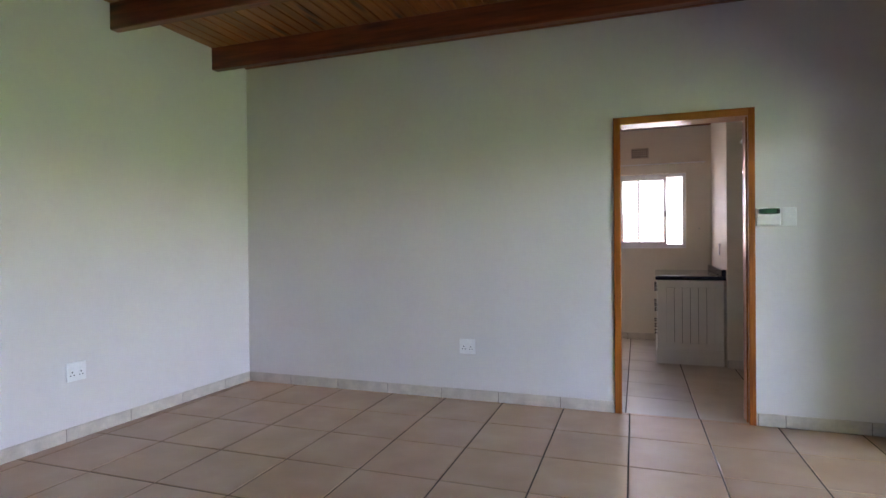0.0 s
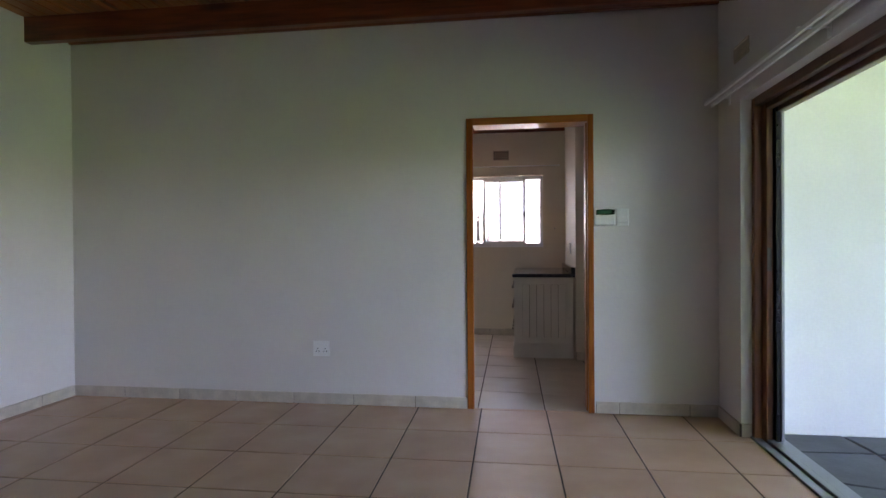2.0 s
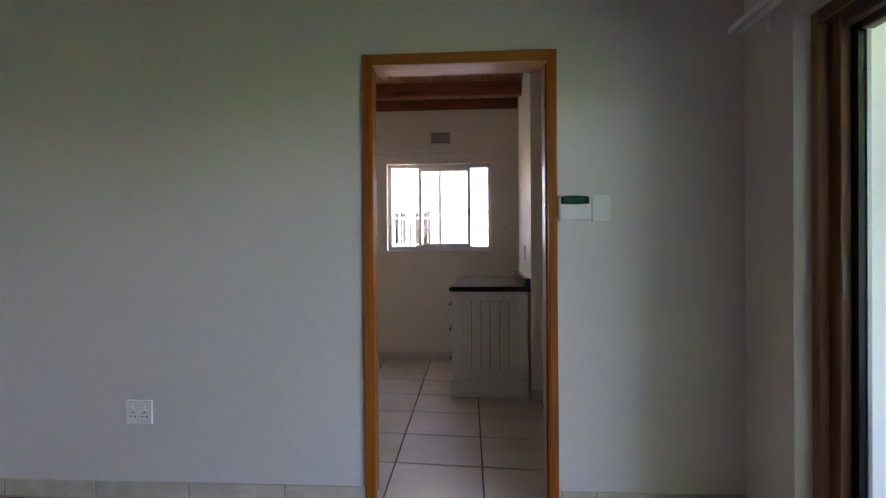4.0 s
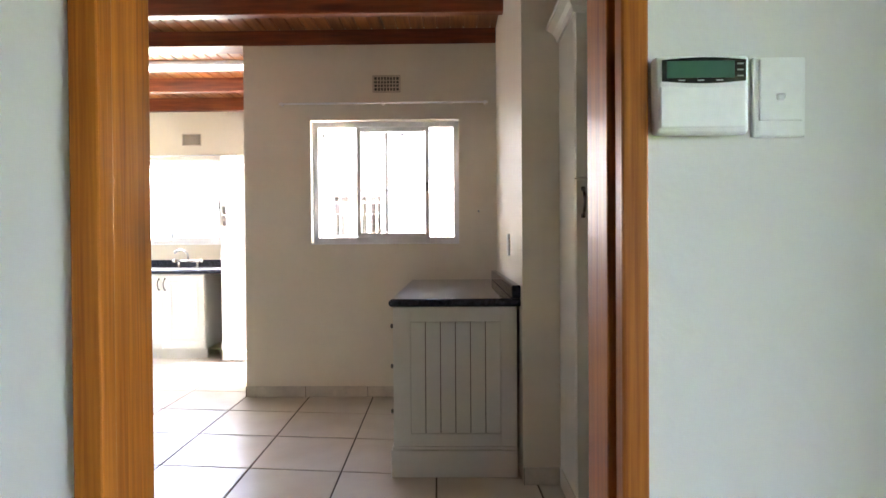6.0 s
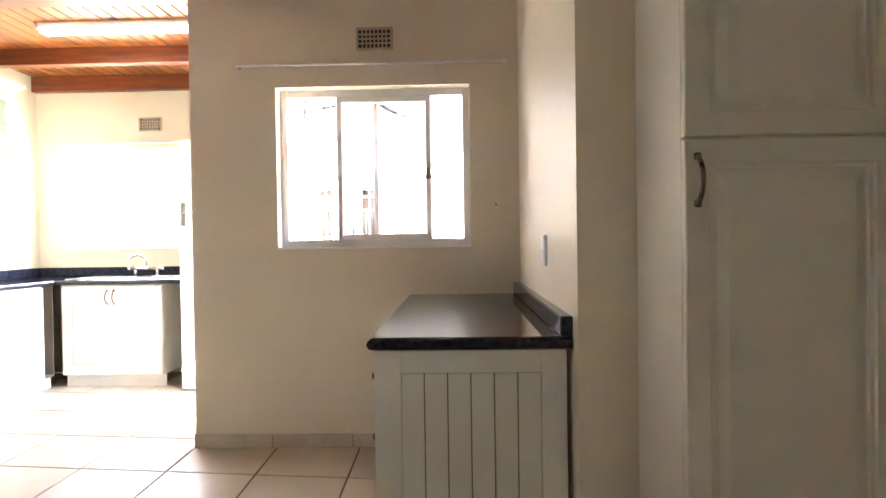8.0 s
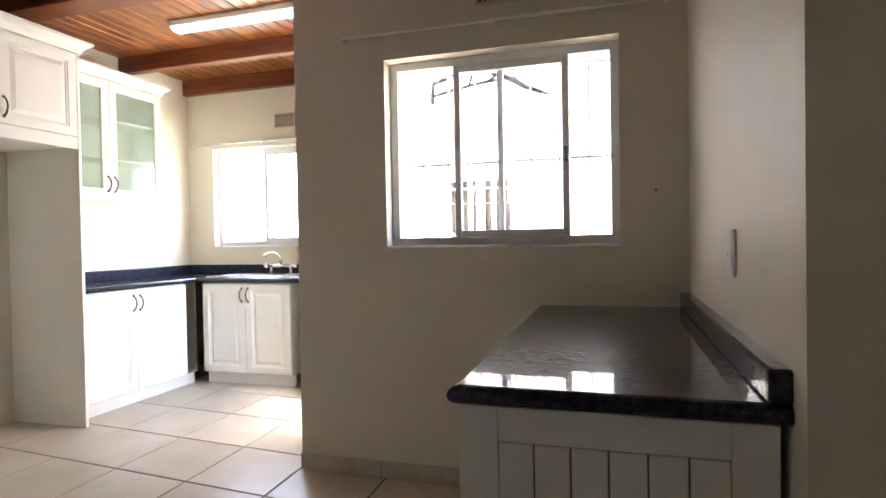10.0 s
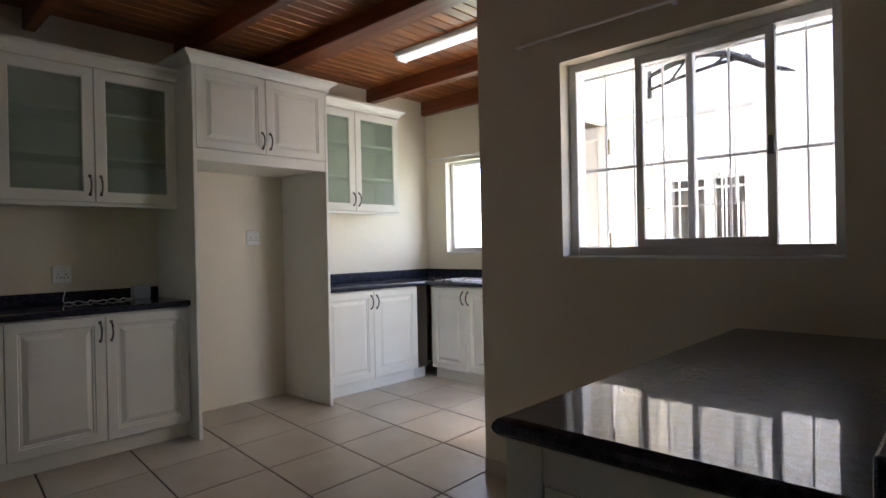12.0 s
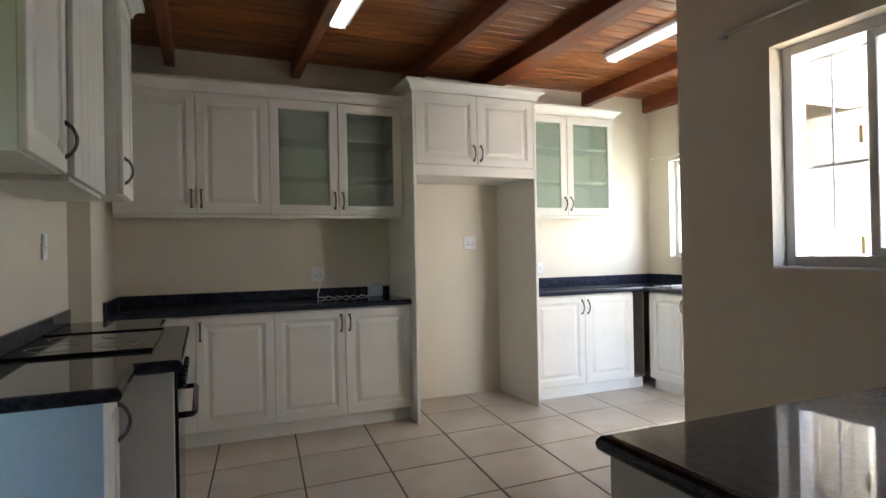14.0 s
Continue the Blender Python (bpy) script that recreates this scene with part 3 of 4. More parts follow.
# ---- back door: a stable door standing open ----
bf = thing("back_door_frame", "white painted back door frame with brass hinges", "door frame", pose(NIB, BD0, 0), kind="structure")
part("door_jamb", boxes((0.02, 0, 0, 0.12, 0.05, 2.08), bevel=0.004), DOORPAINT, bf)
part("door_jamb", boxes((0.02, BD1 - BD0 - 0.05, 0, 0.12, BD1 - BD0, 2.08), bevel=0.004), DOORPAINT, bf)
part("door_head", boxes((0.02, 0.05, 2.03, 0.12, BD1 - BD0 - 0.05, 2.08), bevel=0.004), DOORPAINT, bf)
sd = thing("stable_door", "cream painted two-part stable door standing open", "door", pose(NIB + 0.10, BD1 - 0.095, 0.02))
DWID = 0.80


def stable_leaf(z0, z1):
    bm = nested(DWID, z1 - z0, [(0, 0), (0.085, 0), (0.09, 0.009), (0.095, 0.012)], 0.042, x0=-DWID, z0=z0)
    for i in range(1, 6):
        x = -DWID + 0.095 + (DWID - 0.19) * i / 6
        box(bm, x - 0.0025, 0.0085, z0 + 0.096, x + 0.0025, 0.0125, z1 - 0.096)
    return bm


for z0, z1 in ((0.0, 1.0), (1.006, 2.0)):
    lf = part("leaf", stable_leaf(z0, z1), DOORPAINT, sd)
    for z in (z0 + 0.16, z1 - 0.2):
        part("hinge", boxes((-0.01, -0.012, z, 0.012, 0.0, z + 0.1), bevel=0.002), BRASS, lf, "brass hinge")
    if z0 > 1:
        part("lock_plate", boxes((-DWID + 0.02, -0.006, 1.31, -DWID + 0.06, 0, 1.50), bevel=0.002), CHROME, lf)
        part("lever", tube(bmesh.new(), [(-DWID + 0.04, -0.004, 1.42), (-DWID + 0.04, -0.045, 1.42), (-DWID + 0.06, -0.055, 1.42), (-DWID + 0.14, -0.055, 1.415)], 0.009), CHROME, lf, "chrome lever handle")
    else:
        part("bolt", tube(bmesh.new(), [(-DWID + 0.03, -0.01, 0.02), (-DWID + 0.03, -0.01, 0.10)], 0.008), CHROME, lf)


# ---- cabinets ----
def bow_handle(z0, length, x, y=0.0):
    """A bow handle standing upright on a door front."""
    n = 9
    pts = [(x, y - 0.004 - 0.030 * math.sin(math.pi * k / n) ** 0.7, z0 + length * k / n) for k in range(n + 1)]
    bm = tube(bmesh.new(), pts, [0.0075 if k in (0, n) else 0.0058 for k in range(n + 1)], 8)
    for z in (z0, z0 + length):
        box(bm, x - 0.009, y - 0.006, z - 0.009, x + 0.009, y, z + 0.009, bevel=0.003)
    return bm


RAISED = [(0.0, 0.003), (0.003, 0.0), (0.056, 0.0), (0.060, 0.006), (0.070, 0.006), (0.072, 0.0115), (0.0775, 0.0115), (0.102, 0.002), (0.104, 0.002)]


def panel_door(parent, x0, z0, w, h, handle="", hz=None, name="door"):
    g = 0.0015
    d = part(name, nested(w - 2 * g, h - 2 * g, RAISED, 0.02, x0 + g, z0 + g), WHITE, parent)
    if handle:
        hx = x0 + (0.030 if handle == "l" else w - 0.030)
        part("handle", bow_handle(hz if hz is not None else z0 + 0.05, 0.11, hx), PEWTER, d, "dark pewter bow handle")
    return d


def glass_door(parent, x0, z0, w, h, handle, hz):
    g = 0.0015
    d = part("door", nested(w - 2 * g, h - 2 * g, [(0.002, 0.0), (0.060, 0.0), (0.066, 0.006)], 0.02, x0 + g, z0 + g, hole=True), WHITE, parent, "white door frame around frosted glass")
    pn = part("pane", boxes((x0 + 0.055, 0.010, z0 + 0.055, x0 + w - 0.055, 0.014, z0 + h - 0.055)), FROST, d, "greenish frosted glass pane")
    pn.visible_shadow = False
    part("handle", bow_handle(hz, 0.11, x0 + (0.030 if handle == "l" else w - 0.030)), PEWTER, d, "dark pewter bow handle")


def carcass(parent, w, d, z0, z1, material, t=0.016, y0=0.022):
    """The boards of a cabinet body, each a part of its own."""
    for x in (0, w - t):
        part("side_panel", boxes((x, y0, z0, x + t, d, z1)), material, parent)
    part("bottom_panel", boxes((t, y0, z0, w - t, d, z0 + t)), material, parent)
    part("top_panel", boxes((t, y0, z1 - t, w - t, d, z1)), material, parent)
    part("back_panel", boxes((t, d - 0.008, z0 + t, w - t, d, z1 - t)), material, parent)


CORNICE = [(0.0, 0.0), (0.010, 0.0), (0.013, 0.011), (0.017, 0.024), (0.030, 0.040), (0.050, 0.052), (0.054, 0.056), (0.060, 0.056), (0.060, 0.075), (0.0, 0.075)]


def cornice(parent, w, d, z, left=True, right=True):
    path = ([(0, d)] if left else []) + [(0, 0.0), (w, 0.0)] + ([(w, d)] if right else [])
    p = part("cornice", sweep(path, [(o, z + u) for o, u in CORNICE]), WHITE, parent, "moulded white cornice")
    return p


def base_unit(m, w, d, doors, label, handles, group="base cabinets", kick=True, open_side=0.0):
    """A floor cabinet, front at local y = 0: kick board, carcass, doors (list of widths)."""
    u = thing("base_cabinet", label, "cabinet", m, group)
    carcass(u, w, d, 0.10, 0.858, WHITE)
    if kick:
        part("kickboard", boxes((0, 0.06, 0, w, 0.075, 0.10)), WHITE, u)
    x = 0.0
    for dw, hd in zip(doors, handles):
        panel_door(u, x, 0.104, dw, 0.745, hd, 0.70)
        x += dw
    return u


def upper_unit(m, w, d, z0, z1, doors, label, group="wall cabinets", glassy=False, hz=None, shelves=2):
    u = thing("wall_cabinet", label, "cabinet", m, group)
    carcass(u, w, d, z0, z1, WHITE)
    if glassy:
        for k in range(1, shelves + 1):
            z = z0 + (z1 - z0) * k / (shelves + 1)
            part("shelf", boxes((0.016, 0.03, z, w - 0.016, d - 0.01, z + 0.016)), INSIDE, u)
    x = 0.0
    for dw, hd in doors:
        (glass_door if glassy else panel_door)(u, x, z0 + 0.002, dw, z1 - z0 - 0.004, hd, hz if hz is not None else z0 + 0.05)
        x += dw
    return u


def face_x(x, y):                  # local front towards +x, local x along +y
    return pose(x, y, 0, 0, 0, 90)


WTOP = [(0.0, 0.0), (0.010, 0.003), (0.017, 0.010), (0.020, 0.020), (0.017, 0.030), (0.010, 0.037), (0.0, 0.040)]


def worktop(dims, label, edges, z=0.86):
    """A black stone worktop: slabs with a rounded nosing along the given front edges."""
    t = thing("worktop", label, "worktop", pose(0, 0, 0))
    part("slab", boxes(*[(a, b, z, c, d, z + 0.04) for a, b, c, d in dims]), GRANITE, t)
    for path in edges:
        part("nosing", sweep(path, [(o, z + u) for o, u in WTOP]), GRANITE, t)
    return t


def upstand(parent, *dims):
    part("upstand", boxes(*dims, bevel=0.006, seg=2), GRANITE, parent, "low black stone upstand")


FX = -2.80                         # base door fronts on the left wall
# left run, hob side
base_unit(face_x(FX, 5.13), 0.49, 0.52, [0.49], "white painted base cabinet with a raised-panel door", ["l"])
base_unit(face_x(FX, 5.62), 0.975, 0.52, [0.4875, 0.4875], "white base cabinet with two raised-panel doors", ["r", "l"])
base_unit(face_x(FX, 4.63), 0.50, 0.52, [0.50], "white painted base cabinet in the corner", [""])
wt = worktop([(KL, 4.62, FX + 0.01, 6.598)], "polished black granite worktop along the wall", [[(FX + 0.01, 4.98), (FX + 0.01, 6.598)]])
upstand(wt, (KL, 4.64, 0.90, KL + 0.02, 6.598, 0.975))
upstand(wt, (KL + 0.02, 4.62, 0.90, FX + 0.02, 4.64, 0.975))
UX = -2.93
u = upper_unit(face_x(UX, 4.66), 0.96, 0.39, 1.525, 2.345, [(0.49, "r"), (0.47, "l")], "white wall cabinet with two raised-panel doors")
cornice(u, 0.96, 0.39, 2.345, False, False)
part("pelmet", boxes((0, 0.02, 1.505, 0.96, 0.04, 1.524)), WHITE, u)
u = upper_unit(face_x(UX, 5.62), 0.975, 0.39, 1.525, 2.345, [(0.4875, "r"), (0.4875, "l")], "white wall cabinet with two frosted glass doors", glassy=True)
cornice(u, 0.975, 0.39, 2.345, False, False)
part("pelmet", boxes((0, 0.02, 1.505, 0.975, 0.04, 1.524)), WHITE, u)
# fridge surround
fg = thing("fridge_surround", "tall white cabinet surround with an empty fridge space", "cabinet", face_x(-2.69, 6.60))
part("side_panel", boxes((0, 0, 0, 0.022, 0.635, 2.43), bevel=0.002), WHITE, fg)
part("side_panel", boxes((1.018, 0, 0, 1.04, 0.635, 2.43), bevel=0.002), WHITE, fg)
part("bottom_panel", boxes((0.022, 0.022, 1.825, 1.018, 0.63, 1.845)), WHITE, fg)
part("top_panel", boxes((0.022, 0.022, 2.41, 1.018, 0.63, 2.43)), WHITE, fg)
part("back_panel", boxes((0.022, 0.6, 1.845, 1.018, 0.63, 2.41)), WHITE, fg)
part("rail", boxes((0.022, 0.004, 1.81, 1.018, 0.022, 1.886)), WHITE, fg)
panel_door(fg, 0.022, 1.888, 0.498, 0.535, "r", 1.93)
panel_door(fg, 0.520, 1.888, 0.498, 0.535, "l", 1.93)
cornice(fg, 1.04, 0.63, 2.425)
# beyond the fridge space
base_unit(face_x(FX, 7.645), 1.03, 0.52, [0.515, 0.515], "white base cabinet with two raised-panel doors", ["r", "l"])
u = upper_unit(face_x(-3.0, 7.645), 1.015, 0.32, 1.54, 2.42, [(0.5075, "r"), (0.5075, "l")], "white wall cabinet with two frosted glass doors", glassy=True)
cornice(u, 1.015, 0.32, 2.42, False, True)
part("pelmet", boxes((0, 0.02, 1.52, 1.015, 0.04, 1.539)), WHITE, u)
# open corner with the door missing
oc = thing("corner_cabinet", "open corner cabinet with no door, its inside coloured dark for shade", "cabinet", face_x(FX, 8.677))
# Shade inside the doorless corner is put into the board colour.
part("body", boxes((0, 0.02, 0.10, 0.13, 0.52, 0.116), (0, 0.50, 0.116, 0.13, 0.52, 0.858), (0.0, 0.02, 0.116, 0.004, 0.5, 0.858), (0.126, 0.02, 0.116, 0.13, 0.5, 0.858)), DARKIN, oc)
part("kickboard", boxes((0, 0.06, 0, 0.14, 0.075, 0.10)), WHITE, oc)
# sink run
SY = 8.80
base_unit(pose(-2.745, SY, 0), 0.845, 0.54, [0.4225, 0.4225], "white sink cabinet with two doors", ["r", "l"])
wt = worktop([(KL, 7.645, FX + 0.01, KF), (FX + 0.01, SY - 0.02, -1.05, KF)], "polished black granite corner worktop with a sink", [[(FX + 0.01, 7.645), (FX + 0.01, SY - 0.02), (-1.05, SY - 0.02)]])
upstand(wt, (KL, 7.645, 0.90, KL + 0.02, KF - 0.02, 0.985))
upstand(wt, (KL, KF - 0.02, 0.90, -1.05, KF, 0.985))
sp = thing("sink_support", "white end panel under the sink worktop", "panel", pose(-1.10, SY, 0))
part("panel", boxes((0, 0.0, 0, 0.04, 0.55, 0.86)), WHITE, sp)
sk = thing("sink", "stainless steel sink set in the worktop", "sink", pose(-2.75, 8.86, 0.90))
bm = boxes((0, 0, 0, 1.0, 0.02, 0.006), (0, 0.40, 0, 1.0, 0.42, 0.006), (0, 0.02, 0, 0.02, 0.40, 0.006), (0.98, 0.02, 0, 1.0, 0.40, 0.006), (0.5, 0.02, 0, 0.53, 0.40, 0.006), (0.02, 0.02, 0.0, 0.5, 0.40, 0.003), (0.53, 0.02, 0.0, 0.98, 0.40, 0.003))
part("rim", bm, STEEL, sk)
for i in range(7):
    part("drainer_rib", boxes((0.07 + 0.055 * i, 0.06, 0.003, 0.08 + 0.055 * i, 0.36, 0.007), bevel=0.001), STEEL, sk)
tp = thing("sink_tap", "chrome swan-neck sink mixer tap on the worktop", "tap", pose(-2.27, 9.26, 0.906))
part("body", tube(tube(tube(bmesh.new(), [(-0.10, 0, 0), (-0.10, 0, 0.07)], 0.014, 10), [(0.10, 0, 0), (0.10, 0, 0.07)], 0.014, 10), [(-0.13, 0, 0.07), (0.13, 0, 0.07)], 0.018, 10), CHROME, tp)
for x in (-0.13, 0.13):
    part("knob", tube(bmesh.new(), [(x, 0, 0.07), (x * 1.3, 0, 0.07)], [0.024, 0.02], 10), CHROME, tp)
part("spout", tube(bmesh.new(), [(0, 0, 0.07), (0, -0.005, 0.14)] + [(-0.02 - 0.06 * k / 6, -0.01 - 0.13 * k / 6, 0.14 + 0.08 * math.sin(math.pi * (0.25 + 0.55 * k / 6)) - 0.03) for k in range(7)], 0.011, 10), CHROME, tp)

# ---- counter beside the doorway, drawers towards the room ----
CX0, CX1, CY0 = 0.298, 0.906, 5.918
CT = 0.838                         # underside of the counter slab
cu = thing("drawer_cabinet", "white drawer cabinet with a tongue-and-groove end panel", "cabinet", pose(CX0, KW - 0.004, 0, 0, 0, -90))
CL = KW - 0.004 - CY0
part("body", boxes((0.0, 0.022, 0.12, CL - 0.02, CX1 - CX0, CT - 0.002)), WHITE, cu)
part("plinth", boxes((0.0, -0.012, 0, CL + 0.012, CX1 - CX0, 0.135), (0.0, -0.006, 0.135, CL + 0.006, CX1 - CX0, 0.150), bevel=0.003), WHITE, cu)
for i in range(3):
    w = CL / 3
    for z0, h in ((0.155, 0.26), (0.418, 0.20), (0.621, 0.208)):
        dr = part("drawer", nested(w - 0.004, h - 0.004, [(0.002, 0), (0.04, 0), (0.045, 0.005), (0.055, 0.005), (0.07, 0.001)], 0.02, i * w + 0.002, z0), WHITE, cu)
        for kx in (0.28, 0.72):
            part("knob", tube(bmesh.new(), [(i * w + w * kx, 0.0, z0 + h / 2), (i * w + w * kx, -0.012, z0 + h / 2), (i * w + w * kx, -0.02, z0 + h / 2), (i * w + w * kx, -0.027, z0 + h / 2)], [0.006, 0.006, 0.014, 0.009], 10), PEWTER, dr, "dark round knob")
ep = part("end_panel", boxes((CL - 0.02, 0.0, 0.150, CL - 0.011, CX1 - CX0, CT - 0.002)), WHITE, cu, "tongue-and-groove end panel")
EW = CX1 - CX0
E0, E1 = 0.085, EW - 0.08           # boarded field of the end panel
rim = [(CL - 0.0108, 0.0, 0.150, CL, E0, CT - 0.002), (CL - 0.0108, E1, 0.150, CL, EW, CT - 0.002), (CL - 0.0108, E0, 0.150, CL, E1, 0.212), (CL - 0.0108, E0, 0.764, CL, E1, CT - 0.002)]
part("panel_rim", boxes(*rim, bevel=0.0015), WHITE, ep)
# Dark backing paints in the gap shade along with the dirt lines.
part("field_back", boxes((CL - 0.0109, E0 + 0.001, 0.213, CL - 0.0090, E1 - 0.001, 0.763)), DARKIN, ep, "dark backing for the shaded, dirty gaps between the boards")
nb, gap = 6, 0.0042
bw = (E1 - E0) / nb
for i in range(nb):
    part("board", boxes((CL - 0.0088, E0 + i * bw + gap / 2, 0.2140, CL - 0.0015, E0 + (i + 1) * bw - gap / 2, 0.7620), bevel=0.0012), WHITE, ep)
wt = worktop([(CX0 - 0.0, CY0 - 0.0, STUB, KW)], "polished black granite worktop on the drawer cabinet", [[(CX0, KW), (CX0, CY0), (STUB, CY0)]], CT)
upstand(wt, (STUB - 0.042, CY0 - 0.018, CT + 0.04, STUB, KW, CT + 0.105))

# ---- tall cupboard ----
tc = thing("tall_cupboard", "tall cream-white cupboard with raised-panel doors", "cupboard", pose(1.10, 5.47, 0))
part("body", boxes((0, 0.022, 0.09, 1.0, STUBF - 5.475, 2.10)), WHITE, tc)
part("plinth", boxes((-0.004, 0.012, 0, 1.0, STUBF - 5.475, 0.085)), WHITE, tc)
for x0, hd in ((0.0, "l"), (0.5, "r")):
    panel_door(tc, x0, 0.092, 0.5, 1.32, hd, 1.26)
    panel_door(tc, x0, 1.416, 0.5, 0.68, "", None)
cornice(tc, 1.0, STUBF - 5.475, 2.09, True, False)

# ---- hob side ----
HX, HF = -0.530, 4.935             # end of the hob run and its front
HJ, HK, HE = -0.90, -1.93, -2.38   # where the worktop steps out for the oven, back again, and ends
HU = -0.50                         # end of the wall cabinets above
hb = thing("base_cabinet", "white base cabinet end with one raised-panel door", "cabinet", pose(HX - 0.005, HF, 0, 0, 0, 180), "base cabinets")
# White panel; the blue daylight falling on it is in the colour.
part("end_panel", boxes((0, -0.002, 0, 0.018, HF - HW, 0.858)), BLUELIT_PANEL, hb, "white end panel coloured pale blue for sky light")
for dims in ((0.02, 0.022, 0.10, 0.036, HF - HW, 0.858), (0.30, 0.022, 0.10, 0.316, HF - HW, 0.858)):
    part("side_panel", boxes(dims), WHITE, hb)
part("bottom_panel", boxes((0.036, 0.022, 0.10, 0.30, HF - HW, 0.116)), WHITE, hb)
part("kickboard", boxes((0.018, 0.05, 0, 0.316, 0.065, 0.10)), WHITE, hb)
panel_door(hb, 0.018, 0.104, 0.30, 0.745, "r", 0.68)
base_unit(pose(HK - 0.005, HF, 0, 0, 0, 180), 0.42, HF - HW - 0.004, [0.42], "white base cabinet beyond the oven", ["l"])
OVF = 5.09                         # oven front
ov = thing("built_in_oven", "black built-in oven with knobs and a bar handle", "oven", pose(HJ - 0.035, OVF, 0, 0, 0, 180))
part("side_panel", boxes((-0.03, 0.0, 0.0, 0.0, OVF - HW - 0.004, 0.858), bevel=0.002), WHITE, ov, "white side panel")
part("side_panel", boxes((0.60, 0.0, 0.0, 0.98, OVF - HW - 0.004, 0.858), bevel=0.002), WHITE, ov, "white side panel")
part("plinth", boxes((0.0, 0.02, 0.0, 0.60, 0.04, 0.14)), WHITE, ov, "white plinth")
part("control_panel", boxes((0.0, -0.01, 0.74, 0.60, 0.05, 0.855), bevel=0.004), BLACK, ov)
for i in range(6):
    x = 0.07 + i * 0.092
    part("knob", tube(bmesh.new(), [(x, -0.01, 0.80), (x, -0.032, 0.80), (x, -0.036, 0.80)], [0.02, 0.018, 0.014], 12), BLACK, ov, "black control knob")
od = part("oven_door", boxes((0.0, -0.012, 0.15, 0.60, 0.03, 0.735), bevel=0.004), BLACKGLASS, ov, "black glass oven door")
part("handle", tube(bmesh.new(), [(0.06, -0.012, 0.69), (0.06, -0.052, 0.69), (0.09, -0.062, 0.69), (0.51, -0.062, 0.69), (0.54, -0.052, 0.69), (0.54, -0.012, 0.69)], 0.011, 10), BLACK, od)
wt = worktop([(HJ, HW, HX, HF + 0.03), (HK, HW, HJ, OVF + 0.01), (HE, HW, HK, HF + 0.03)], "polished black granite worktop around the hob", [[(HX, HW), (HX, HF + 0.03), (HJ, HF + 0.03), (HJ, OVF + 0.01), (HK, OVF + 0.01), (HK, HF + 0.03), (HE, HF + 0.03)]])
upstand(wt, (HE, HW, 0.90, HX, HW + 0.02, 0.975))
hobm = thing("hob", "black glass built-in hob on the worktop", "hob", pose(-1.785, HW + 0.03, 0.90))
part("plate", boxes((0, 0, 0.0, 0.63, 0.47, 0.006), bevel=0.002), BLACKGLASS, hobm)
for a in (-0.012, 0.63):
    part("edge_strip", boxes((a, -0.02, 0.0, a + 0.012, 0.47, 0.012), bevel=0.002), BLACK, hobm, "raised black edge strip")
for x, y, r in ((0.15, 0.12, 0.075), (0.43, 0.12, 0.09), (0.15, 0.33, 0.09), (0.43, 0.33, 0.075)):
    ring = [(x + r * math.cos(2 * math.pi * k / 28), y + r * math.sin(2 * math.pi * k / 28), 0.0062) for k in range(29)]
    part("cooking_zone", tube(bmesh.new(), ring, 0.0015, 4), GREYALU, hobm, "thin grey ring")
u = upper_unit(pose(HU - 0.04, 4.78, 0, 0, 0, 180), 0.46, 4.78 - HW, 1.52, 2.52, [(0.46, "r")], "white wall cabinet with one raised-panel door", hz=1.575)
cornice(u, 0.46, 4.78 - HW, 2.52, True, True)
hd = thing("hood_box", "cream tongue-and-groove cooker hood housing between wall cabinets", "cooker hood", pose(HU - 0.505, 4.80, 0, 0, 0, 180))
for i in range(5):
    part("board", boxes((0.0 + i * 0.128, 0.0, 1.515, 0.126 + i * 0.128, 0.018, 2.6), bevel=0.002), WHITE, hd)
part("body", boxes((0.0, 0.018, 1.50, 0.64, 4.80 - HW, 2.6)), WHITE, hd)
u = upper_unit(pose(HU - 1.15, 4.87, 0, 0, 0, 180), 0.36, 4.87 - HW, 1.52, 2.44, [(0.36, "l")], "narrow white wall cabinet with one panel door", hz=1.575)
cornice(u, 0.36, 4.87 - HW, 2.44, True, True)


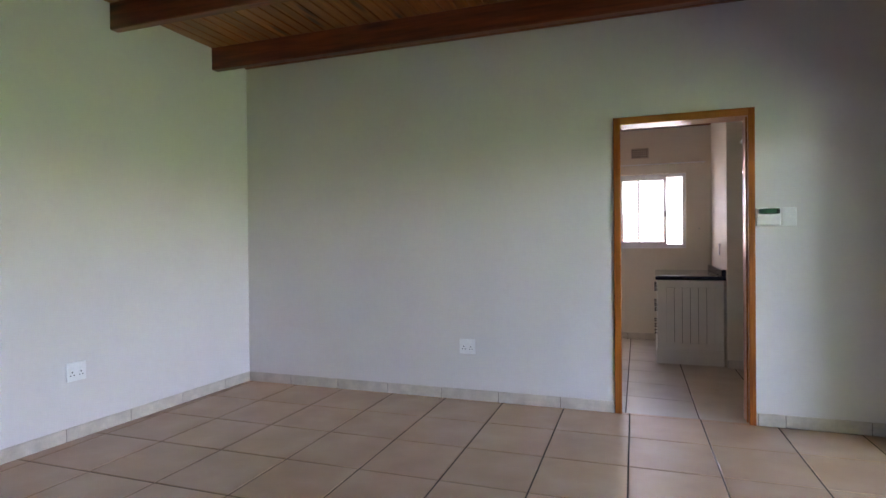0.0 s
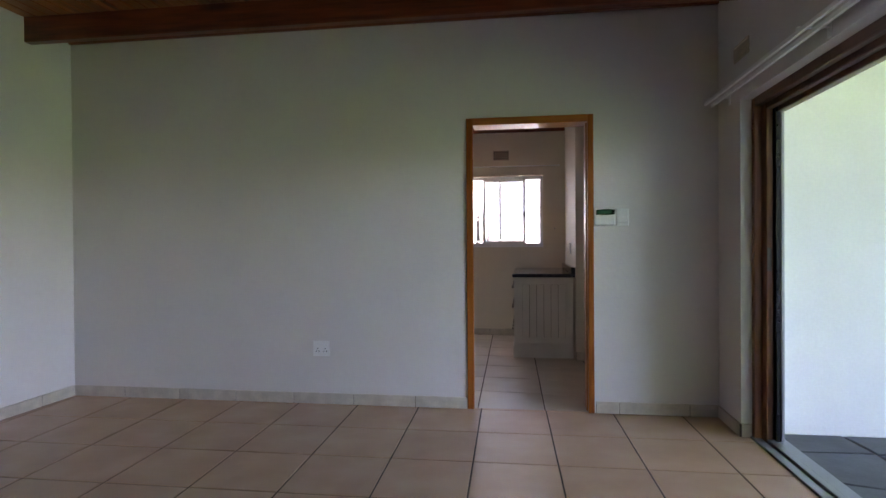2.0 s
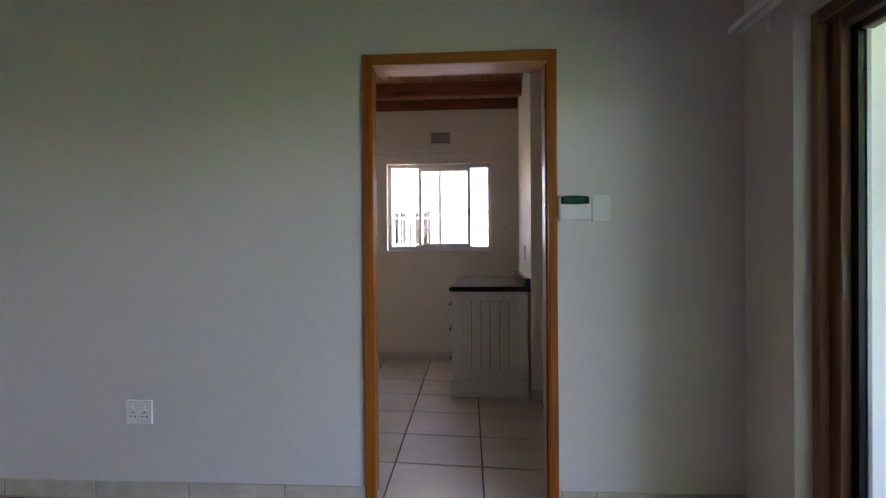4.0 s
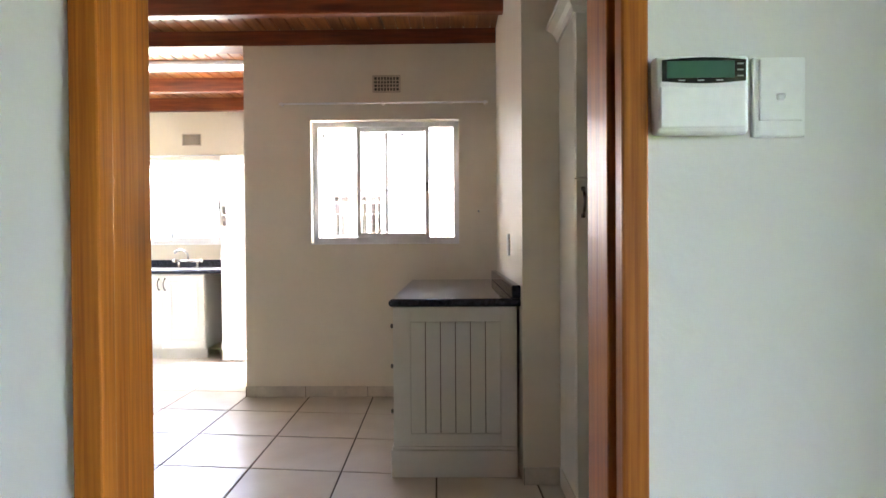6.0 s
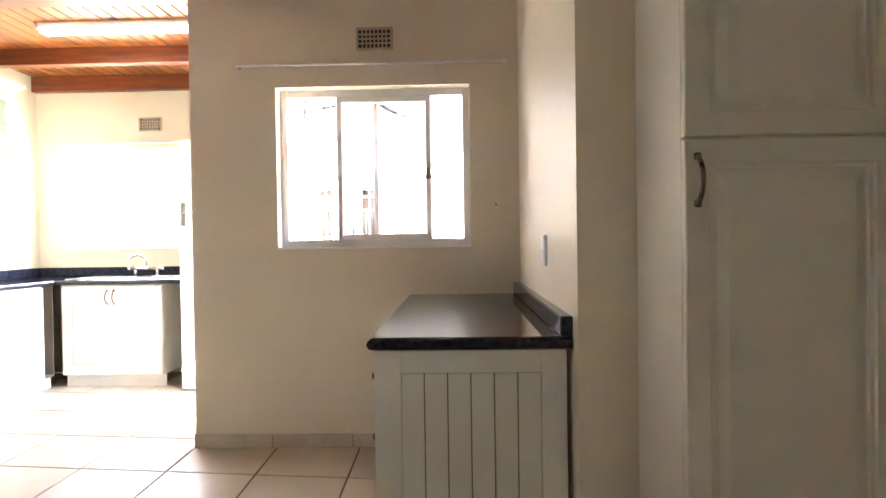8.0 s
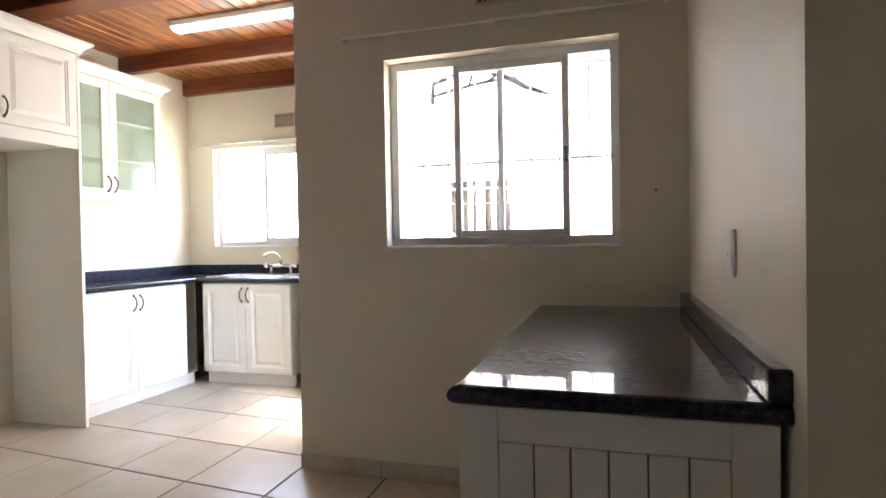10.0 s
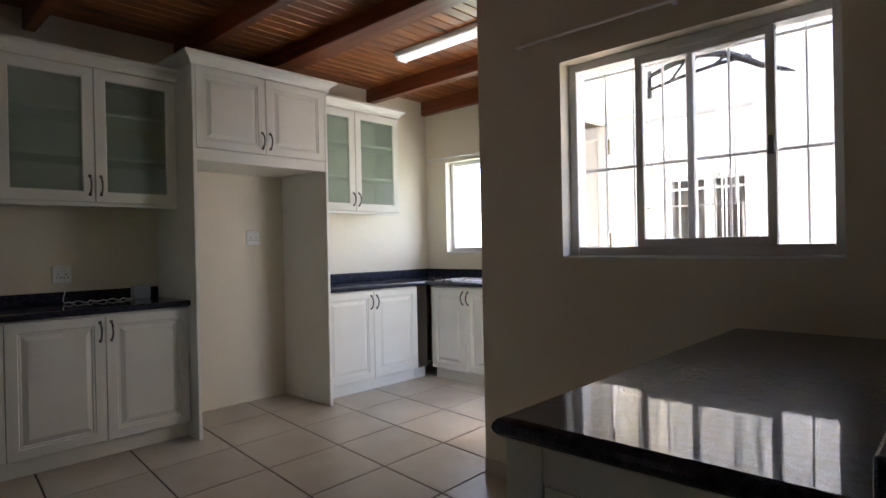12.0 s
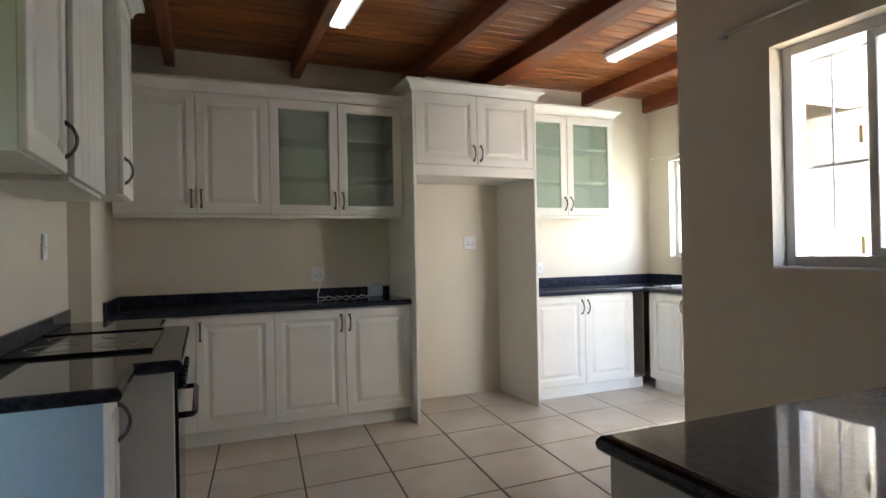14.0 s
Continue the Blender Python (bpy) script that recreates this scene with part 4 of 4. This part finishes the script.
# ---- lamps, vents, switches ----
def batten(x0, y, w=1.5):
    """A fluorescent fitting: a shallow white tray with rounded ends round a ribbed glowing diffuser."""
    l = thing("ceiling_light", "long fluorescent ceiling light, switched on", "ceiling light", pose(x0, y, KC - 0.002), group="ceiling lights")
    bm = bmesh.new()
    for r, z in ((0.078, 0.0), (0.080, -0.014), (0.070, -0.034)):
        ring = []
        for cx, a0 in ((w - 0.05, -90), (0.05, 90)):
            for k in range(9):
                a = radians(a0 + 22.5 * k)
                ring.append(bm.verts.new((cx + 0.62 * r * math.cos(a), r * math.sin(a), z)))
        if z == 0.0:
            bm.faces.new(ring)
        else:
            for k in range(len(ring)):
                bm.faces.new((last[k], last[(k + 1) % len(ring)], ring[(k + 1) % len(ring)], ring[k]))
        last = ring
    bm.faces.new(last[::-1])
    bmesh.ops.recalc_face_normals(bm, faces=bm.faces)
    part("body", bm, PLASTIC, l)
    bm = bmesh.new()
    prof = [(-0.050, -0.034), (-0.047, -0.048), (-0.030, -0.058), (-0.004, -0.062), (0.0, -0.059), (0.004, -0.062), (0.030, -0.058), (0.047, -0.048), (0.050, -0.034)]
    ends = [[bm.verts.new((x, a, b)) for a, b in prof] for x in (0.045, w - 0.045)]
    for k in range(len(prof) - 1):
        bm.faces.new((ends[0][k], ends[1][k], ends[1][k + 1], ends[0][k + 1]))
    bm.faces.new(ends[0])
    bm.faces.new(ends[1][::-1])
    bmesh.ops.recalc_face_normals(bm, faces=bm.faces)
    part("diffuser", bm, TUBE, l, "glowing ribbed diffuser")
    for x in (0.035, w - 0.045):
        part("end_cap", boxes((x, -0.052, -0.060, x + 0.010, 0.052, -0.034), bevel=0.003), PLASTIC, l)


batten(-2.38, 8.12)
batten(-2.44, 6.0)


def air_vent(m, w, h, material, cols=8, rows=4):
    v = thing("air_vent", "small wall air vent with square holes", "vent", m, group="air vents")
    part("backing", boxes((0.004, 0.003, 0.004, w - 0.004, 0.005, h - 0.004)), SLOT, v)
    t = 0.014
    part("frame", boxes((0, -0.006, 0, t, 0.004, h), (w - t, -0.006, 0, w, 0.004, h), (t, -0.006, 0, w - t, 0.004, t), (t, -0.006, h - t, w - t, 0.004, h), bevel=0.002), material, v)
    for i in range(1, cols):
        x = t + (w - 2 * t) * i / cols
        part("slat", boxes((x - 0.004, -0.003, t, x + 0.004, 0.003, h - t)), material, v)
    for i in range(1, rows):
        z = t + (h - 2 * t) * i / rows
        part("slat", boxes((t, -0.002, z - 0.004, w - t, 0.003, z + 0.004)), material, v)


air_vent(pose(0.005, KW - 0.006, 2.275), 0.21, 0.13, AIRBRICK)
air_vent(pose(-2.365, KF - 0.006, 2.235), 0.21, 0.13, AIRBRICK)
air_vent(pose(RW - 0.006, 3.68, 2.30, 0, 0, -90), 0.23, 0.10, AIRBRICK, 12, 2)


def socket_plate(m, w, h, holes, label, switch=True):
    s = thing("wall_socket", label, "socket", m, group="wall sockets")
    pl = part("plate", boxes((0, -0.010, 0, w, 0.0, h), bevel=0.003, seg=2), PLASTIC, s)
    for hx, hz in holes:
        for dx, dz, r in ((0, 0.012, 0.0045), (-0.011, -0.008, 0.004), (0.011, -0.008, 0.004)):
            part("hole", tube(bmesh.new(), [(hx + dx, -0.0112, hz + dz), (hx + dx, -0.0095, hz + dz)], r, 8), SLOT, pl, "dark socket hole")
        if switch:
            part("rocker", boxes((hx - 0.006, -0.0145, hz + 0.026, hx + 0.006, -0.009, hz + 0.042), bevel=0.001), PLASTIC, pl)


SOCK = "white double wall socket on the plaster wall"
socket_plate(pose(-1.163, DW - 0.001, 0.36), 0.13, 0.115, [(0.036, 0.045), (0.094, 0.045)], SOCK)
socket_plate(pose(LW + 0.001, 2.28, 0.37, 0, 0, 90), 0.13, 0.12, [(0.036, 0.045), (0.094, 0.045)], SOCK)
socket_plate(pose(KL + 0.001, 7.285, 1.262, 0, 0, 90), 0.115, 0.115, [(0.036, 0.045), (0.082, 0.045)], "white double wall socket in the fridge space")
socket_plate(pose(KL + 0.001, 5.96, 1.03, 0, 0, 90), 0.105, 0.115, [(0.033, 0.045), (0.074, 0.045)], "white double wall socket above the worktop")
socket_plate(pose(KL + 0.001, 7.98, 1.03, 0, 0, 90), 0.105, 0.10, [(0.033, 0.045), (0.074, 0.045)], "white double wall socket above the worktop")


def switch_plate(m, label, w=0.076, h=0.12):
    s = thing("light_switch", label, "switch", m, group="light switches")
    pl = part("plate", boxes((0, -0.009, 0, w, 0.0, h), bevel=0.003, seg=2), PLASTIC, s)
    part("cover", boxes((0.009, -0.0125, 0.024, w - 0.006, -0.008, h - 0.004), bevel=0.002, seg=2), PLASTIC, pl)
    part("rocker", boxes((w / 2 - 0.006, -0.0155, h / 2 - 0.006, w / 2 + 0.006, -0.012, h / 2 + 0.004), bevel=0.003, seg=2), PLASTIC, pl)


switch_plate(pose(1.050, DW - 0.001, 1.310), "white light switch beside the control unit", 0.080, 0.121)
switch_plate(pose(STUB - 0.001, 6.49, 1.075, 0, 0, -90), "white light switch above the counter", 0.09, 0.125)
switch_plate(pose(-1.88, HW + 0.001, 1.24, 0, 0, 180), "white switch on the wall beside the hob", 0.07, 0.12)
th = thing("control_unit", "white wall control unit with a green display", "control panel", pose(0.8975, DW - 0.001, 1.313))
part("housing", boxes((0, -0.024, 0, 0.141, 0.0, 0.118), bevel=0.008, seg=3), PLASTIC, th)
part("flap", boxes((0.006, -0.0275, 0.008, 0.135, -0.022, 0.071), bevel=0.003, seg=2), PLASTIC, th, "smooth white hinged flap")
bm = bmesh.new()                     # dark bezel, bowed above and below
up = [(0.010 + 0.0124 * k, 0.110 + 0.0035 * math.sin(math.pi * k / 10)) for k in range(11)]
dn = [(x, 0.1885 - z) for x, z in reversed(up)]
f = bm.faces.new([bm.verts.new((x, -0.0238, z)) for x, z in up + dn])
ext = bmesh.ops.extrude_face_region(bm, geom=[f])
bmesh.ops.translate(bm, vec=(0, -0.0022, 0), verts=[v for v in ext["geom"] if isinstance(v, bmesh.types.BMVert)])
bmesh.ops.recalc_face_normals(bm, faces=bm.faces[:])
bz = part("bezel", bm, BLACK, th, "dark bowed display bezel")
part("display", boxes((0.017, -0.0268, 0.083, 0.117, -0.0255, 0.108), bevel=0.0004), LCD, bz, "dark green display")
for i in range(3):
    part("mark", boxes((0.121, -0.0266, 0.0845 + 0.009 * i, 0.130, -0.0255, 0.0865 + 0.009 * i)), GREYALU, bz)
    part("mark", boxes((0.034 + 0.028 * i, -0.0266, 0.0785, 0.044 + 0.028 * i, -0.0255, 0.0802)), GREYALU, bz)


def rod(x0, x1, y, z, label):
    r = thing("curtain_rod", label, "curtain rail", pose(x0, y, z), group="curtain rods")
    part("rod", tube(bmesh.new(), [(0, -0.03, 0), (x1 - x0, -0.03, 0)], 0.008, 8), PLASTIC, r)
    for x in (0.02, (x1 - x0) / 2, x1 - x0 - 0.02):
        part("bracket", boxes((x - 0.008, -0.036, -0.012, x + 0.008, 0.0, 0.012), bevel=0.002), PLASTIC, r)


rod(-0.69, 0.86, KW, 2.193, "thin white curtain rod above the window")
rod(-3.27, -1.75, KF, 2.125, "thin white curtain rod above the sink window")
# charger and cable on the worktop
ch = thing("charger", "small upright grey-blue power adapter on the worktop", "adapter", pose(-3.24, 6.40, 0.90))
part("body", boxes((-0.04, 0, 0, 0.04, 0.11, 0.095), bevel=0.014, seg=3), BLUEGREY, ch)
part("slot", boxes((-0.008, 0.035, 0.0945, 0.012, 0.075, 0.0965)), SLOT, ch, "dark slot in the top")
_wave = [(-3.30, 6.03, 1.06), (-3.285, 6.02, 0.98), (-3.262, 6.0, 0.925)]
_wave += [(-3.225 + 0.035 * math.sin(0.9 * k) + 0.014 * math.sin(2.3 * k), 6.0 + 0.0135 * k, 0.906 + 0.010 * max(0.0, math.sin(1.3 * k))) for k in range(30)]
cb = tagged(part("cable", tube(bmesh.new(), _wave, 0.0035, 6), PLASTIC), "loose white cable lying on the black worktop", "cable")

nl = tagged(part("wall_hook", tube(bmesh.new(), [(0.79, KW, 1.385), (0.79, KW - 0.012, 1.385)], [0.006, 0.008], 8), GREYALU), "small dark nail in the cream wall", "nail")

# ---- skirting tiles and floor tiles ----
PITCH, J = 0.4675, 0.009


def lay(parent, me, name, spots):
    for m in spots:
        o = new(name, me)
        o.parent = parent
        o.matrix_basis = m


def clipped(poly, x0, x1, y0, y1):
    """A convex outline cut to a rectangle."""
    for k, lim, sgn in ((0, x0, 1), (0, x1, -1), (1, y0, 1), (1, y1, -1)):
        out = []
        for p, q in zip(poly, poly[1:] + poly[:1]):
            a, b = (p[k] - lim) * sgn, (q[k] - lim) * sgn
            if a >= 0:
                out.append(p)
            if (a >= 0) != (b >= 0):
                t = a / (a - b)
                out.append((p[0] + t * (q[0] - p[0]), p[1] + t * (q[1] - p[1])))
        poly = out
        if len(poly) < 3:
            return []
    return poly


def slab_mesh(name, outline, t, material, bevel=0.0025):
    """A flat slab under an outline, its top edges eased."""
    bm = bmesh.new()
    low = [bm.verts.new((x, y, -t)) for x, y in outline]
    top = [bm.verts.new((x, y, 0)) for x, y in outline]
    n = len(outline)
    bm.faces.new(top)
    for k in range(n):
        bm.faces.new((low[k], low[(k + 1) % n], top[(k + 1) % n], top[k]))
    bmesh.ops.bevel(bm, geom=[e for e in bm.edges if all(v.co.z > -t / 2 for v in e.verts)], offset=bevel, segments=1, affect="EDGES")
    bmesh.ops.recalc_face_normals(bm, faces=bm.faces)
    return mesh_of(name, bm, material)


def tiled_floor(name, x0, x1, y0, y1, origin, along, across, label, tile):
    """Tiles laid from a joint crossing at origin, one pitch along and one pitch across (xy vectors)."""
    f = solid(name, boxes((x0, y0, -0.08, x1, y1, -0.0035)), GROUT, label, "floor")
    o, a, b = Vector(origin), Vector(along), Vector(across)
    ga, gb = a * (0.5 - J / 2 / a.length), b * (0.5 - J / 2 / b.length)
    shape = [-ga - gb, ga - gb, ga + gb, gb - ga]
    whole = slab_mesh("tile", [tuple(p) for p in shape], 0.012, tile)
    for i in range(-16, 17):
        for k in range(-16, 17):
            m = o + (i + 0.5) * a + (k + 0.5) * b
            quad = [tuple(m + p) for p in shape]
            if all(x0 <= x <= x1 and y0 <= y <= y1 for x, y in quad):
                lay(f, whole, "tile", [pose(m.x, m.y, 0)])
                continue
            cut = clipped(quad, x0, x1, y0, y1)
            if cut and max(x for x, y in cut) - min(x for x, y in cut) > 0.03 and max(y for x, y in cut) - min(y for x, y in cut) > 0.03:
                lay(f, slab_mesh("tile", [(x - m.x, y - m.y) for x, y in cut], 0.012, tile, 0.0015), "tile", [pose(m.x, m.y, 0)])
    return f


tiled_floor("floor_living", LW, RW + 0.05, BACK, DW + 0.03, (0.114, 3.494), (0.4610, 0.0030), (-0.0150, 0.4960), "brownish beige ceramic floor tiles with dark joints", TILE_LIVING)
tiled_floor("floor_kitchen", KL, KR, DW + 0.03, KF, (-2.4308, 7.6679), (0.4837, -0.0436), (-0.0118, 0.4889), "beige ceramic kitchen floor tiles with dark joints", TILE)

SK_H, SK_T = 0.083, 0.010


def skirting(name, p0, p1, label, start=0.0):
    """Tile skirting along a wall foot; the wall lies to the left of the way from p0 to p1."""
    a, b = Vector(p0), Vector(p1)
    d = b - a
    L, ang = d.length, math.degrees(math.atan2(d.y, d.x))
    sk = solid(name, boxes((0, -SK_T + 0.003, 0, L, 0, SK_H - 0.004)), GROUT, label, "skirting", m=pose(a.x, a.y, 0, 0, 0, ang))
    s = -start
    while s < L:
        u, v = max(0, s) + 0.0015, min(L, s + PITCH) - 0.0015
        if v - u > 0.01:
            part("skirting_tile", boxes((u, -SK_T, 0.001, v, -0.001, SK_H), bevel=0.002), SKIRT, sk)
        s += PITCH
    return sk


ST = "cream ceramic skirting tiles"
skirting("baseboard_partition", (LW, DW), (D0, DW), ST, 0.02)
skirting("baseboard_partition_right", (D1, DW), (RW, DW), ST, 0.31)
skirting("baseboard_left", (LW, BACK), (LW, DW), ST, 0.2)
skirting("baseboard_right", (RW, DW), (RW, OP1), ST, 0.1)
skirting("baseboard_reveal", (RW, OP1), (RW + 0.06, OP1), ST, 0.1)
skirting("baseboard_kitchen_window", (NIB, KW), (CX0, KW), ST, 0.02)
skirting("baseboard_stub", (CX1 + 0.02, STUBF), (1.096, STUBF), ST, 0.1)
skirting("baseboard_return", (NIB, BD0), (NIB, KW), ST, 0.1)

# slate paving of the patio: irregular stones with open joints
patio = thing("slate_patio", "dark irregular slate paving on the patio", "paving", kind="structure")
NX, NY, PS = 8, 9, 0.42
knot = [[(RW + 0.24 + i * PS + (random.uniform(-0.13, 0.13) if 0 < i < NX else 0.0), 3.775 - k * PS + (random.uniform(-0.13, 0.13) if 0 < k < NY else 0.0)) for k in range(NY + 1)] for i in range(NX + 1)]
for i in range(NX):
    for k in range(NY):
        q = [knot[i][k + 1], knot[i + 1][k + 1], knot[i + 1][k], knot[i][k]]
        cx, cy = sum(p[0] for p in q) / 4, sum(p[1] for p in q) / 4
        outline = [((x - cx) * 0.955, (y - cy) * 0.955) for x, y in q]
        lay(patio, slab_mesh("paving_stone", outline, 0.03, SLATE, 0.006), "paving_stone", [pose(cx, cy, -0.024 + 0.006 * random.random(), random.uniform(-0.4, 0.4), random.uniform(-0.4, 0.4), 0)])
